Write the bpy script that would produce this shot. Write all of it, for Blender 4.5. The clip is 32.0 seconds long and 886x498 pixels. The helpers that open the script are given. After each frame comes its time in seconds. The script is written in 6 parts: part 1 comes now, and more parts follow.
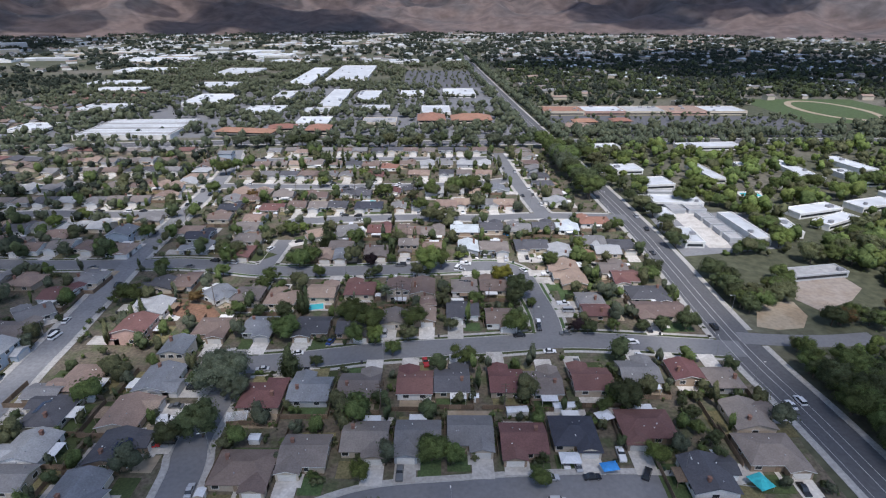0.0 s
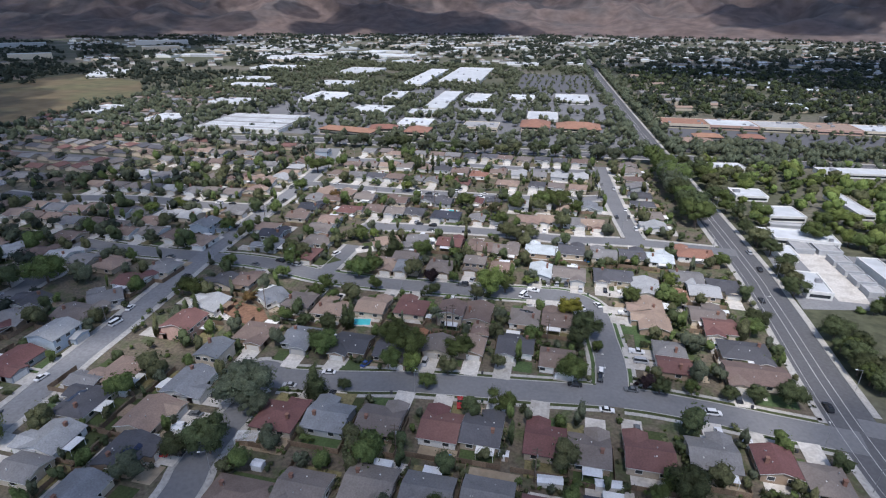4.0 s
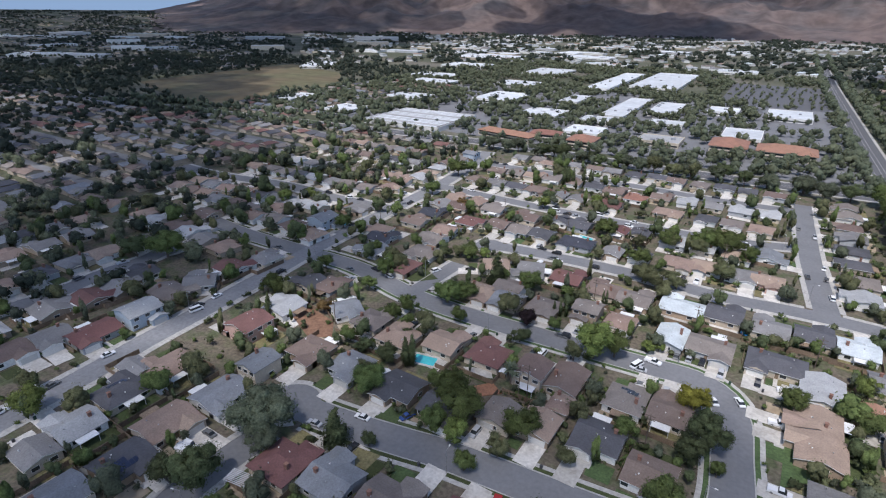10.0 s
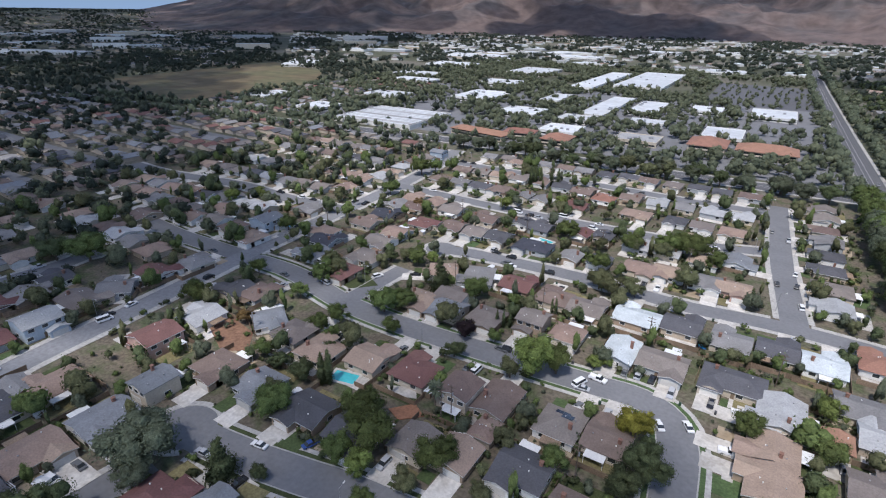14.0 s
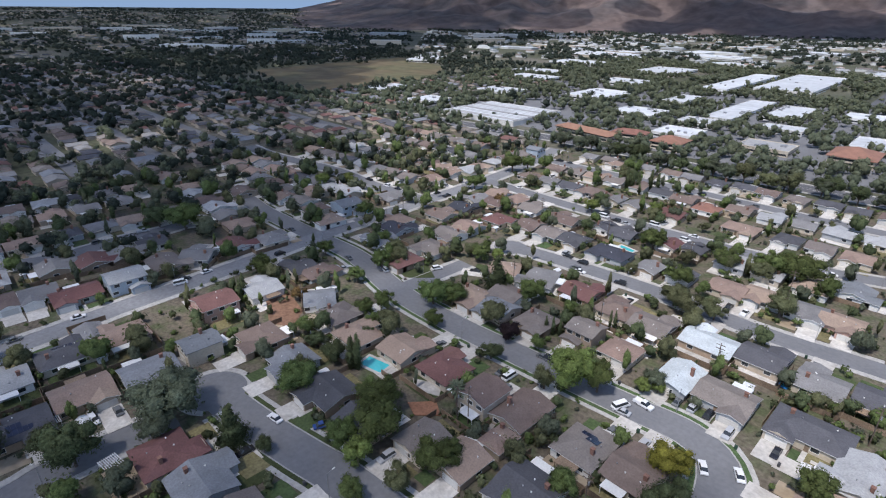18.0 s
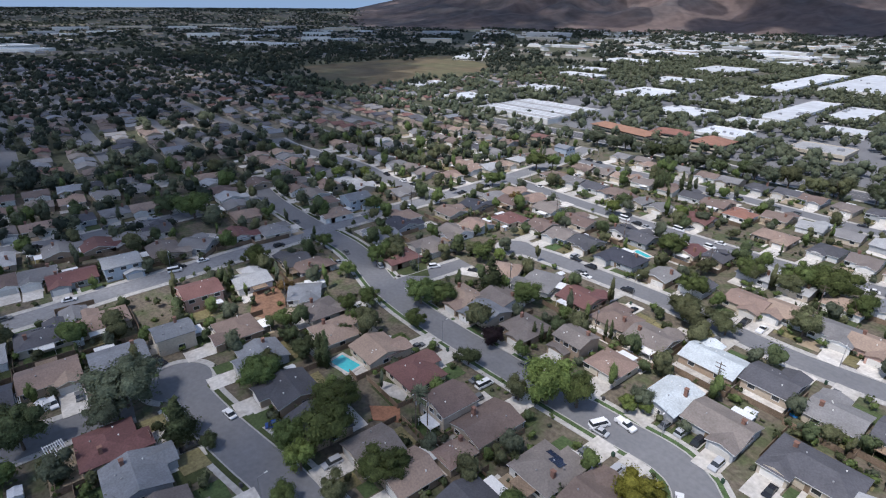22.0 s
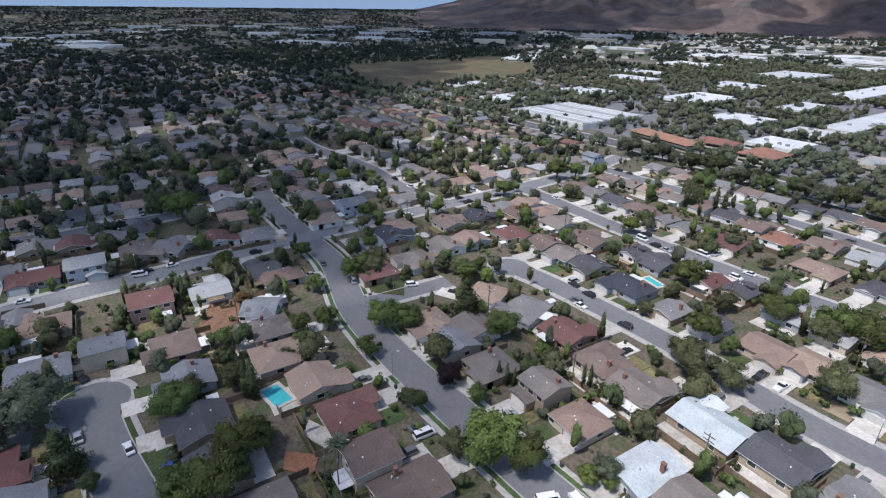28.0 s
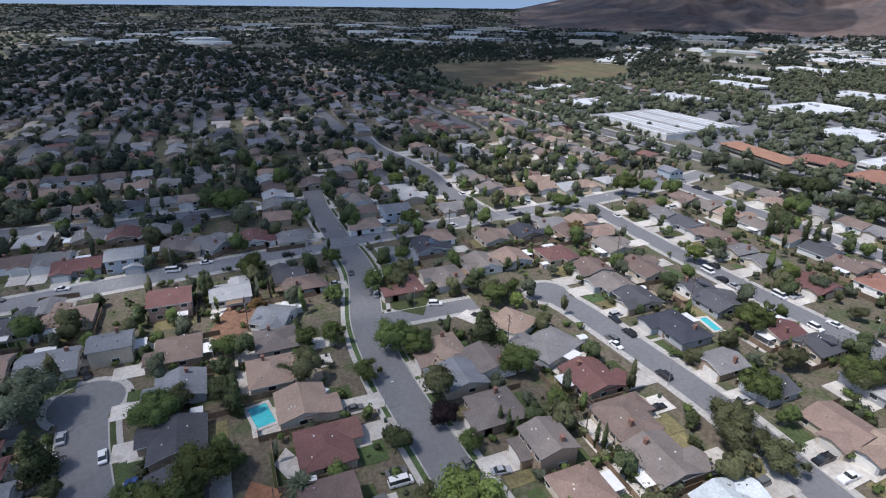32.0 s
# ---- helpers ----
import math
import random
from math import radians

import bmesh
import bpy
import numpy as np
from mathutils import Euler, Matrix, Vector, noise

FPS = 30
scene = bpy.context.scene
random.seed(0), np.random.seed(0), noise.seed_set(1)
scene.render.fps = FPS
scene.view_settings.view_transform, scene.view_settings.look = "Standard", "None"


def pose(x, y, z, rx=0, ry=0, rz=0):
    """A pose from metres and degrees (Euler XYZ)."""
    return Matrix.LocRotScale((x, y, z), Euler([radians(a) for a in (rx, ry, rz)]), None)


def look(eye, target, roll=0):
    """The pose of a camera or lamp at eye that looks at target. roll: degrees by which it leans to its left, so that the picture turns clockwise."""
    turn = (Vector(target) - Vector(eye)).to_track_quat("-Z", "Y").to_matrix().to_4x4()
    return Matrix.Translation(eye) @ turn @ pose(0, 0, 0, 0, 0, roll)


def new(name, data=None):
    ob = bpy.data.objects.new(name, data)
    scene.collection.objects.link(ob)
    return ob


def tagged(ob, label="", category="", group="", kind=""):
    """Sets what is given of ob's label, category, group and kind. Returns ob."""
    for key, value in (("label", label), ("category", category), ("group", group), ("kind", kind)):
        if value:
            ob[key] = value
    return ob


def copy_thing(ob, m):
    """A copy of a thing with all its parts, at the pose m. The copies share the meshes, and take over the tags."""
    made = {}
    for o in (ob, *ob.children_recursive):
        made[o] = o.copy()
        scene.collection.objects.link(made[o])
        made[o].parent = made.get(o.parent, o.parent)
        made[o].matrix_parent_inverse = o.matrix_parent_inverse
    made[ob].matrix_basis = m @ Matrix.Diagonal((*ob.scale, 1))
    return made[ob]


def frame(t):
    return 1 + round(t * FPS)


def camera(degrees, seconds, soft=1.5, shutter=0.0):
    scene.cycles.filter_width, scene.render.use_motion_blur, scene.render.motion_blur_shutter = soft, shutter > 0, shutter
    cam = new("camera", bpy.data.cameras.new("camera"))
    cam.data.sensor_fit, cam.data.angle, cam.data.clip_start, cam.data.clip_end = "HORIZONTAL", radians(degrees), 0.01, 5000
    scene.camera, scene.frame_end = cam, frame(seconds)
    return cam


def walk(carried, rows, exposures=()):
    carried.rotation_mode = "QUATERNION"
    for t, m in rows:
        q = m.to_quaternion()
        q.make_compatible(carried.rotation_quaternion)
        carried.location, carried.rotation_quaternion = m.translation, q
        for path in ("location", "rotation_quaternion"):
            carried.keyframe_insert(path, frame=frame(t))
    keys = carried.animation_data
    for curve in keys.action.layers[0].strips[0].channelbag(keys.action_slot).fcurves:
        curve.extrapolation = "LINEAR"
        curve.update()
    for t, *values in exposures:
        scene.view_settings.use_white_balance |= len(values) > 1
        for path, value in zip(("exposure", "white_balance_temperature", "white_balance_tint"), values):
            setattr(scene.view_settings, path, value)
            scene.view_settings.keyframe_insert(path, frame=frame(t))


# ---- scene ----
cam = camera(78.31, 32.0, 1.15)
# seconds, x, y, z, tilt down, turn to the left, lean
PATH = [
    (0, -0.00, 0.00, 115.00, 23.975, 0.000, 0.154),
    (0.5, 2.51, 2.85, 114.79, 23.954, 1.739, 0.110),
    (1, 4.99, 5.59, 114.64, 23.883, 3.031, 0.099),
    (1.5, 7.39, 8.30, 114.58, 23.898, 4.968, 0.132),
    (2, 9.68, 11.11, 114.51, 23.914, 6.934, 0.184),
    (2.5, 11.95, 14.15, 114.41, 23.877, 8.755, 0.222),
    (4.5, 20.74, 27.33, 113.69, 23.792, 14.027, 0.316),
    (5, 22.79, 30.87, 113.39, 23.793, 15.632, 0.325),
    (5.5, 24.79, 34.61, 113.08, 23.790, 17.244, 0.293),
    (6, 26.74, 38.50, 112.71, 23.761, 19.154, 0.323),
    (6.5, 28.50, 42.43, 112.31, 23.736, 21.654, 0.372),
    (7, 29.99, 46.47, 111.89, 23.778, 23.292, 0.385),
    (7.5, 31.33, 50.59, 111.38, 23.801, 25.489, 0.356),
    (8, 32.45, 54.80, 110.86, 23.799, 27.419, 0.387),
    (8.5, 33.35, 59.05, 110.44, 23.826, 28.845, 0.418),
    (9, 33.89, 63.41, 110.09, 23.853, 29.762, 0.514),
    (9.5, 34.20, 67.83, 109.73, 23.824, 31.317, 0.576),
    (10, 34.57, 72.15, 109.33, 23.824, 32.972, 0.589),
    (10.5, 35.17, 76.38, 108.76, 23.790, 34.973, 0.587),
    (11, 36.12, 80.39, 108.04, 23.731, 36.160, 0.612),
    (11.5, 37.17, 84.16, 107.23, 23.677, 31.047, 0.736),
    (12, 38.09, 87.46, 106.32, 23.702, 28.262, 0.758),
    (12.5, 39.19, 90.52, 105.44, 23.675, 28.866, 0.795),
    (13, 40.60, 93.44, 104.64, 23.647, 29.579, 0.811),
    (13.5, 42.23, 96.18, 103.93, 23.662, 30.537, 0.858),
    (14, 43.94, 98.80, 103.27, 23.700, 32.467, 0.892),
    (14.5, 45.72, 101.31, 102.66, 23.722, 34.907, 0.892),
    (16.5, 53.25, 110.39, 100.68, 23.887, 41.033, 0.708),
    (17, 54.92, 112.85, 100.19, 23.917, 42.580, 0.657),
    (17.5, 56.44, 115.35, 99.62, 23.932, 44.460, 0.667),
    (18, 57.83, 117.79, 99.06, 23.943, 45.881, 0.595),
    (18.5, 59.08, 120.31, 98.43, 23.927, 45.715, 0.640),
    (19, 60.17, 122.87, 97.85, 23.929, 46.848, 0.605),
    (19.5, 61.34, 125.57, 97.28, 23.983, 49.090, 0.498),
    (20, 62.48, 128.40, 96.67, 23.944, 50.418, 0.436),
    (20.5, 63.41, 131.10, 96.03, 23.929, 50.634, 0.400),
    (21, 64.10, 133.73, 95.46, 23.950, 53.080, 0.346),
    (21.5, 64.88, 136.54, 94.97, 23.985, 55.082, 0.329),
    (22, 65.30, 139.30, 94.43, 23.987, 51.656, 0.389),
    (22.5, 65.33, 141.83, 93.82, 23.992, 49.074, 0.471),
    (23, 65.31, 144.42, 93.30, 23.997, 53.902, 0.434),
    (23.5, 65.58, 147.29, 92.88, 23.966, 56.698, 0.456),
    (24, 65.66, 150.28, 92.52, 23.985, 57.657, 0.426),
    (24.5, 65.57, 153.28, 92.11, 23.981, 57.432, 0.382),
    (25, 65.29, 156.27, 91.68, 23.937, 55.444, 0.450),
    (25.5, 64.92, 159.13, 91.37, 23.904, 53.517, 0.514),
    (26, 64.52, 161.97, 91.19, 23.903, 54.053, 0.549),
    (26.5, 64.26, 164.90, 91.09, 23.904, 55.696, 0.559),
    (28.5, 62.53, 176.96, 91.23, 23.905, 58.608, 0.594),
    (29, 62.02, 180.01, 91.24, 23.923, 59.976, 0.576),
    (29.5, 61.54, 183.08, 91.27, 23.936, 60.706, 0.614),
    (30, 60.97, 186.17, 91.30, 23.938, 61.183, 0.620),
    (30.5, 60.47, 189.23, 91.35, 23.957, 62.315, 0.637),
    (31, 59.99, 192.23, 91.40, 23.979, 63.702, 0.654),
    (31.5, 59.31, 195.41, 91.44, 24.015, 66.304, 0.663),
    (32, 58.74, 198.59, 91.47, 24.045, 67.574, 0.672),
]
walk(cam, [(t, pose(x, y, z, 90 - tilt, 0, turn) @ pose(0, 0, 0, 0, 0, lean)) for t, x, y, z, tilt, turn, lean in PATH],
     [(0.0, 0.14, 6050, 14), (32.0, 0.14, 6050, 14)])

# ---- light ----
SUN_HIGH, SUN_FROM = 62, 172      # degrees above the horizon; clockwise from +y
world = bpy.data.worlds.new("sky")
scene.world = world
world.use_nodes = True
wn = world.node_tree.nodes
sky = wn.new("ShaderNodeTexSky")
sky.sky_type, sky.sun_disc = "NISHITA", False
sky.sun_elevation, sky.sun_rotation = radians(SUN_HIGH), radians(SUN_FROM)
sky.air_density, sky.dust_density = 1.0, 0.9
sky.ozone_density = 1.3
wn["Background"].inputs["Strength"].default_value = 0.15
world.node_tree.links.new(sky.outputs[0], wn["Background"].inputs["Color"])
sun = new("sun", bpy.data.lights.new("sun", "SUN"))
sun.data.energy, sun.data.angle, sun.data.color = 3.55, radians(0.6), (1.0, 0.94, 0.85)
_a, _h = radians(SUN_FROM), radians(SUN_HIGH)
sun.matrix_world = look((math.sin(_a) * math.cos(_h) * 900, math.cos(_a) * math.cos(_h) * 900, math.sin(_h) * 900), (0, 0, 0))


# ---- materials ----
def material(name, color, rough=0.85, vary=0.25, grain=1.5, coarse=0.12, bump=0.0, hue=0.0, own=0.0, second=None, metal=0.0, spec=0.3):
    """A surface with two scales of variation; own: how much each object differs; second: a colour that shows in patches."""
    m = bpy.data.materials.new(name)
    m.use_nodes = True
    nt = m.node_tree
    n, ln = nt.nodes, nt.links
    b = n["Principled BSDF"]
    b.inputs["Roughness"].default_value, b.inputs["Metallic"].default_value = rough, metal
    b.inputs["Specular IOR Level"].default_value = spec
    tc = n.new("ShaderNodeTexCoord")
    geo = n.new("ShaderNodeNewGeometry")

    def tex(scale, detail):
        t = n.new("ShaderNodeTexNoise")
        t.inputs["Scale"].default_value, t.inputs["Detail"].default_value = scale, detail
        ln.new(geo.outputs["Position"], t.inputs["Vector"])
        return t

    def mix(kind, a, b2, fac):
        x = n.new("ShaderNodeMix")
        x.data_type, x.blend_type = "RGBA", kind
        for s, v in ((6, a), (7, b2), (0, fac)):
            if hasattr(v, "is_linked"):
                ln.new(v, x.inputs[s])
            else:
                x.inputs[s].default_value = v
        return x.outputs[2]

    def ramp(src, lo, hi, a, c):
        r = n.new("ShaderNodeMapRange")
        r.inputs[1].default_value, r.inputs[2].default_value, r.inputs[3].default_value, r.inputs[4].default_value = lo, hi, a, c
        ln.new(src, r.inputs[0])
        return r.outputs[0]

    fine, wide = tex(grain, 4), tex(coarse, 3)
    col = (*color, 1)
    if second:
        col = mix("MIX", col, (*second, 1), ramp(wide.outputs[0], 0.45, 0.62, 0, 1))
    lum = n.new("ShaderNodeMath")
    lum.operation = "MULTIPLY"
    ln.new(ramp(fine.outputs[0], 0.3, 0.7, 1 - vary, 1 + vary), lum.inputs[0])
    ln.new(ramp(wide.outputs[0], 0.3, 0.7, 1 - vary * 0.7, 1 + vary * 0.7), lum.inputs[1])
    hsv = n.new("ShaderNodeHueSaturation")
    val = lum.outputs[0]
    if own:
        oi = n.new("ShaderNodeObjectInfo")
        k = n.new("ShaderNodeMath")
        k.operation = "MULTIPLY"
        ln.new(val, k.inputs[0])
        ln.new(ramp(oi.outputs["Random"], 0, 1, 1 - own, 1 + own), k.inputs[1])
        val = k.outputs[0]
        if hue:
            ln.new(ramp(oi.outputs["Random"], 0, 1, 0.5 - hue, 0.5 + hue), hsv.inputs["Hue"])
    ln.new(val, hsv.inputs["Value"])
    if hasattr(col, "is_linked"):
        ln.new(col, hsv.inputs["Color"])
    else:
        hsv.inputs["Color"].default_value = col
    ln.new(hsv.outputs[0], b.inputs["Base Color"])
    if bump:
        bp = n.new("ShaderNodeBump")
        bp.inputs["Strength"].default_value, bp.inputs["Distance"].default_value = 0.6, bump
        ln.new(fine.outputs[0], bp.inputs["Height"])
        ln.new(bp.outputs[0], b.inputs["Normal"])
    return m


def leafy(name, color, hue=0.012, own=0.25):
    """Foliage: every clump differs a little, dark gaps are mottled into the colour, and light passes through."""
    # high vary at fine grain paints the shaded gaps between leaves
    m = material(name, color, rough=0.8, vary=0.42, grain=1.9, coarse=0.25, own=own, hue=hue, spec=0.15)
    n, ln = m.node_tree.nodes, m.node_tree.links
    b = n["Principled BSDF"]
    src = b.inputs["Base Color"].links[0].from_socket
    geo = n["Geometry"]
    k = n.new("ShaderNodeMapRange")
    k.inputs[3].default_value, k.inputs[4].default_value = 0.86, 1.14
    ln.new(geo.outputs["Random Per Island"], k.inputs[0])
    h = n.new("ShaderNodeHueSaturation")
    ln.new(src, h.inputs["Color"])
    ln.new(k.outputs[0], h.inputs["Value"])
    ln.new(h.outputs[0], b.inputs["Base Color"])
    tr = n.new("ShaderNodeBsdfTranslucent")
    ln.new(h.outputs[0], tr.inputs["Color"])
    mx = n.new("ShaderNodeMixShader")
    mx.inputs[0].default_value = 0.33
    ln.new(b.outputs[0], mx.inputs[1])
    ln.new(tr.outputs[0], mx.inputs[2])
    ln.new(mx.outputs[0], n["Material Output"].inputs["Surface"])
    return m


ASPHALT = material("asphalt", (0.185, 0.187, 0.195), 0.9, 0.1, 0.8, 0.06, second=(0.155, 0.157, 0.165))
DARK_ASPHALT = material("arterial_asphalt", (0.111, 0.112, 0.120), 0.9, 0.14, 0.8, 0.05, second=(0.105, 0.106, 0.112))
PALE_ASPHALT = material("pale_asphalt", (0.23, 0.232, 0.24), 0.9, 0.14, 0.8, 0.06, second=(0.185, 0.187, 0.195))
CONCRETE = material("concrete", (0.55, 0.525, 0.485), 0.9, 0.15, 1.2, 0.2, own=0.18, second=(0.40, 0.375, 0.34))
PAVING = material("pavement_concrete", (0.43, 0.415, 0.39), 0.9, 0.2, 1.0, 0.12, second=(0.36, 0.345, 0.32))
KERB = material("kerb_concrete", (0.38, 0.37, 0.35), 0.9, 0.15, 1.2, 0.2)
PAINT = material("road_paint", (0.50, 0.50, 0.48), 0.8, 0.25, 2.0, 0.3)
GROUND = material("valley_ground", (0.085, 0.09, 0.055), 0.95, 0.35, 0.25, 0.006, second=(0.13, 0.12, 0.095))
YARD = material("yard_soil", (0.145, 0.122, 0.092), 0.95, 0.35, 0.9, 0.13, second=(0.072, 0.082, 0.042))
LAWN = material("lawn_grass", (0.065, 0.088, 0.035), 0.95, 0.25, 1.5, 0.25, own=0.3, hue=0.03)
DRYLAWN = material("dry_lawn", (0.17, 0.15, 0.075), 0.95, 0.3, 1.5, 0.25, own=0.2)
FIELD = material("dry_field_grass", (0.14, 0.11, 0.064), 0.95, 0.26, 0.05, 0.009, second=(0.105, 0.098, 0.052))
# dry grass with distance haze greyed into its base; second gives darker patches
HILL = material("hazed_hill_grass", (0.135, 0.102, 0.094), 0.95, 0.3, 0.02, 0.0035, second=(0.082, 0.072, 0.072))
SAND = material("pale_sand", (0.36, 0.30, 0.22), 0.95, 0.15, 0.6, 0.1, second=(0.28, 0.22, 0.15))
WOOD = material("fence_wood", (0.20, 0.145, 0.10), 0.9, 0.25, 3.0, 0.3, own=0.35)
WATER = material("pool_water", (0.08, 0.48, 0.52), 0.08, 0.1, 0.8, 0.3, spec=0.5)
GLASS = material("window_glass", (0.03, 0.035, 0.04), 0.08, 0.1, 1.0, 0.2, spec=0.6)
TRIM = material("white_trim", (0.72, 0.71, 0.68), 0.7, 0.08, 2.0, 0.3)
DOOR = material("garage_door_paint", (0.62, 0.60, 0.56), 0.6, 0.08, 3.0, 0.5, own=0.2)
METAL = material("galvanised_metal", (0.35, 0.35, 0.36), 0.5, 0.15, 3.0, 0.5, metal=0.6)
BRICK = material("chimney_brick", (0.22, 0.12, 0.09), 0.9, 0.25, 4.0, 0.5)
TAR = material("grey_roof_gravel", (0.34, 0.34, 0.34), 0.9, 0.15, 0.5, 0.05, own=0.15)
WHITEROOF = material("white_membrane_roof", (0.52, 0.54, 0.56), 0.7, 0.12, 0.15, 0.03, own=0.12)
BARK = material("bark", (0.13, 0.10, 0.08), 0.95, 0.3, 4.0, 0.5)
TYRE = material("tyre_rubber", (0.02, 0.02, 0.02), 0.9, 0.1)
SOLAR = material("solar_glass", (0.02, 0.028, 0.06), 0.2, 0.15, 1.0, 0.2, spec=0.5)
TEALTARP = material("teal_tarpaulin", (0.05, 0.42, 0.45), 0.7, 0.2, 1.0, 0.4)
PLAY = material("white_plastic", (0.66, 0.67, 0.68), 0.6, 0.1, 2.0, 0.3)
BLUETARP = material("blue_tarpaulin", (0.05, 0.25, 0.60), 0.7, 0.2, 1.0, 0.4)

ROOF = {}
for _k, _c in (("brown", (0.165, 0.123, 0.107)), ("tan", (0.275, 0.203, 0.163)), ("grey", (0.19, 0.185, 0.185)), ("dark", (0.085, 0.085, 0.095)),
               ("red", (0.15, 0.078, 0.072)), ("light", (0.33, 0.335, 0.34)), ("white", (0.52, 0.56, 0.58)), ("terracotta", (0.27, 0.145, 0.105)),
               ("taupe", (0.19, 0.165, 0.15)), ("blue", (0.18, 0.19, 0.205)), ("charcoal", (0.05, 0.053, 0.068))):
    ROOF[_k] = material(_k + "_shingle", _c, 0.9, 0.16, 2.2, 0.25, bump=0.04, own=0.14, hue=0.01)
WALL = {}
for _k, _c in (("cream", (0.55, 0.48, 0.38)), ("white", (0.70, 0.69, 0.66)), ("beige", (0.42, 0.35, 0.27)), ("grey", (0.38, 0.39, 0.40)), ("tan", (0.33, 0.25, 0.18)),
               ("pink", (0.50, 0.33, 0.27)), ("blue", (0.36, 0.41, 0.46))):
    WALL[_k] = material(_k + "_stucco", _c, 0.9, 0.1, 2.0, 0.3, own=0.12)
LEAF = {}
for _k, _c in (("green", (0.112, 0.143, 0.050)), ("dark", (0.084, 0.102, 0.049)), ("bright", (0.165, 0.205, 0.062)), ("olive", (0.130, 0.137, 0.070)), ("lime", (0.250, 0.242, 0.045)),
               ("plum", (0.039, 0.026, 0.029)), ("rust", (0.146, 0.095, 0.041)), ("grey", (0.112, 0.128, 0.084))):
    LEAF[_k] = leafy(_k + "_foliage", _c)
# distance haze is toned into both: FARLEAF lifted, FARDARK greyed
FARLEAF = leafy("hazed_foliage", (0.135, 0.15, 0.094), own=0.0)
FARDARK = leafy("hazed_dark_foliage", (0.054, 0.066, 0.05), own=0.0)
PAINTS = {k: material(k + "_car_paint", c, 0.25, 0.03, 1.0, 0.2, spec=0.6) for k, c in
          (("white", (0.75, 0.75, 0.75)), ("silver", (0.42, 0.43, 0.45)), ("black", (0.02, 0.02, 0.023)), ("grey", (0.14, 0.145, 0.15)), ("red", (0.35, 0.03, 0.03)), ("blue", (0.04, 0.08, 0.25)))}



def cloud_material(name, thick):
    """White cloud that lets part of the sun through, for the unseen shading clouds."""
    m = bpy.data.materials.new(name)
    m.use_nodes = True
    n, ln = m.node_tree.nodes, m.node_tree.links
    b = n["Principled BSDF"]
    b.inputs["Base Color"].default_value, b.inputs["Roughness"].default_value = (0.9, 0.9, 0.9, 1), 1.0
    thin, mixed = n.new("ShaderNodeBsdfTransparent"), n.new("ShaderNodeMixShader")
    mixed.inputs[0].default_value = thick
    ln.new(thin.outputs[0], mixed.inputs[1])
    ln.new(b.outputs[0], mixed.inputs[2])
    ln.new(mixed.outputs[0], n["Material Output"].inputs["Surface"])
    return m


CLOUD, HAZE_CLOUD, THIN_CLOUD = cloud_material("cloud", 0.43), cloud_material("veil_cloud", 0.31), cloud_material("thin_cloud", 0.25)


HORIZON = bpy.data.materials.new("horizon_sky")
HORIZON.use_nodes = True
_n = HORIZON.node_tree.nodes
_e = _n.new("ShaderNodeEmission")
_e.inputs["Color"].default_value, _e.inputs["Strength"].default_value = (0.25, 0.36, 0.52, 1), 1.0
HORIZON.node_tree.links.new(_e.outputs[0], _n["Material Output"].inputs["Surface"])


# ---- builders ----
def put_mesh(name, verts, faces, mats, slots=None, parent=None, at=None, label=""):
    me = bpy.data.meshes.new(name)
    me.from_pydata([tuple(v) for v in verts], [], faces)
    for m in (mats if isinstance(mats, (list, tuple)) else [mats]):
        me.materials.append(m)
    if slots:
        me.polygons.foreach_set("material_index", slots)
    me.update()
    ob = new(name, me)
    if parent:
        ob.parent = parent
    if at is not None:
        ob.matrix_basis = at
    if label:
        tagged(ob, label)
    return ob


class Shape:
    """Gathers boxes and prisms for one mesh."""

    def __init__(self):
        self.v, self.f, self.s = [], [], []

    def add(self, verts, faces, slot=0):
        k = len(self.v)
        self.v += verts
        self.f += [tuple(k + i for i in f) for f in faces]
        self.s += [slot] * len(faces)
        return self

    def box(self, x0, x1, y0, y1, z0, z1, slot=0, inset=0.0):
        i = inset
        v = [(x0, y0, z0), (x1, y0, z0), (x1, y1, z0), (x0, y1, z0), (x0 + i, y0 + i, z1), (x1 - i, y0 + i, z1), (x1 - i, y1 - i, z1), (x0 + i, y1 - i, z1)]
        return self.add(v, [(3, 2, 1, 0), (4, 5, 6, 7), (0, 1, 5, 4), (1, 2, 6, 5), (2, 3, 7, 6), (3, 0, 4, 7)], slot)

    def tube(self, x, y, z0, z1, r0, r1, n=6, slot=0, dx=0.0, dy=0.0):
        v = []
        for z, r, ox, oy in ((z0, r0, 0, 0), (z1, r1, dx, dy)):
            v += [(x + ox + r * math.cos(6.2832 * i / n), y + oy + r * math.sin(6.2832 * i / n), z) for i in range(n)]
        f = [(i, (i + 1) % n, n + (i + 1) % n, n + i) for i in range(n)] + [tuple(range(n, 2 * n))]
        return self.add(v, f, slot)

    def put(self, name, mats, parent=None, at=None, label=""):
        return put_mesh(name, self.v, self.f, mats, self.s, parent, at, label)


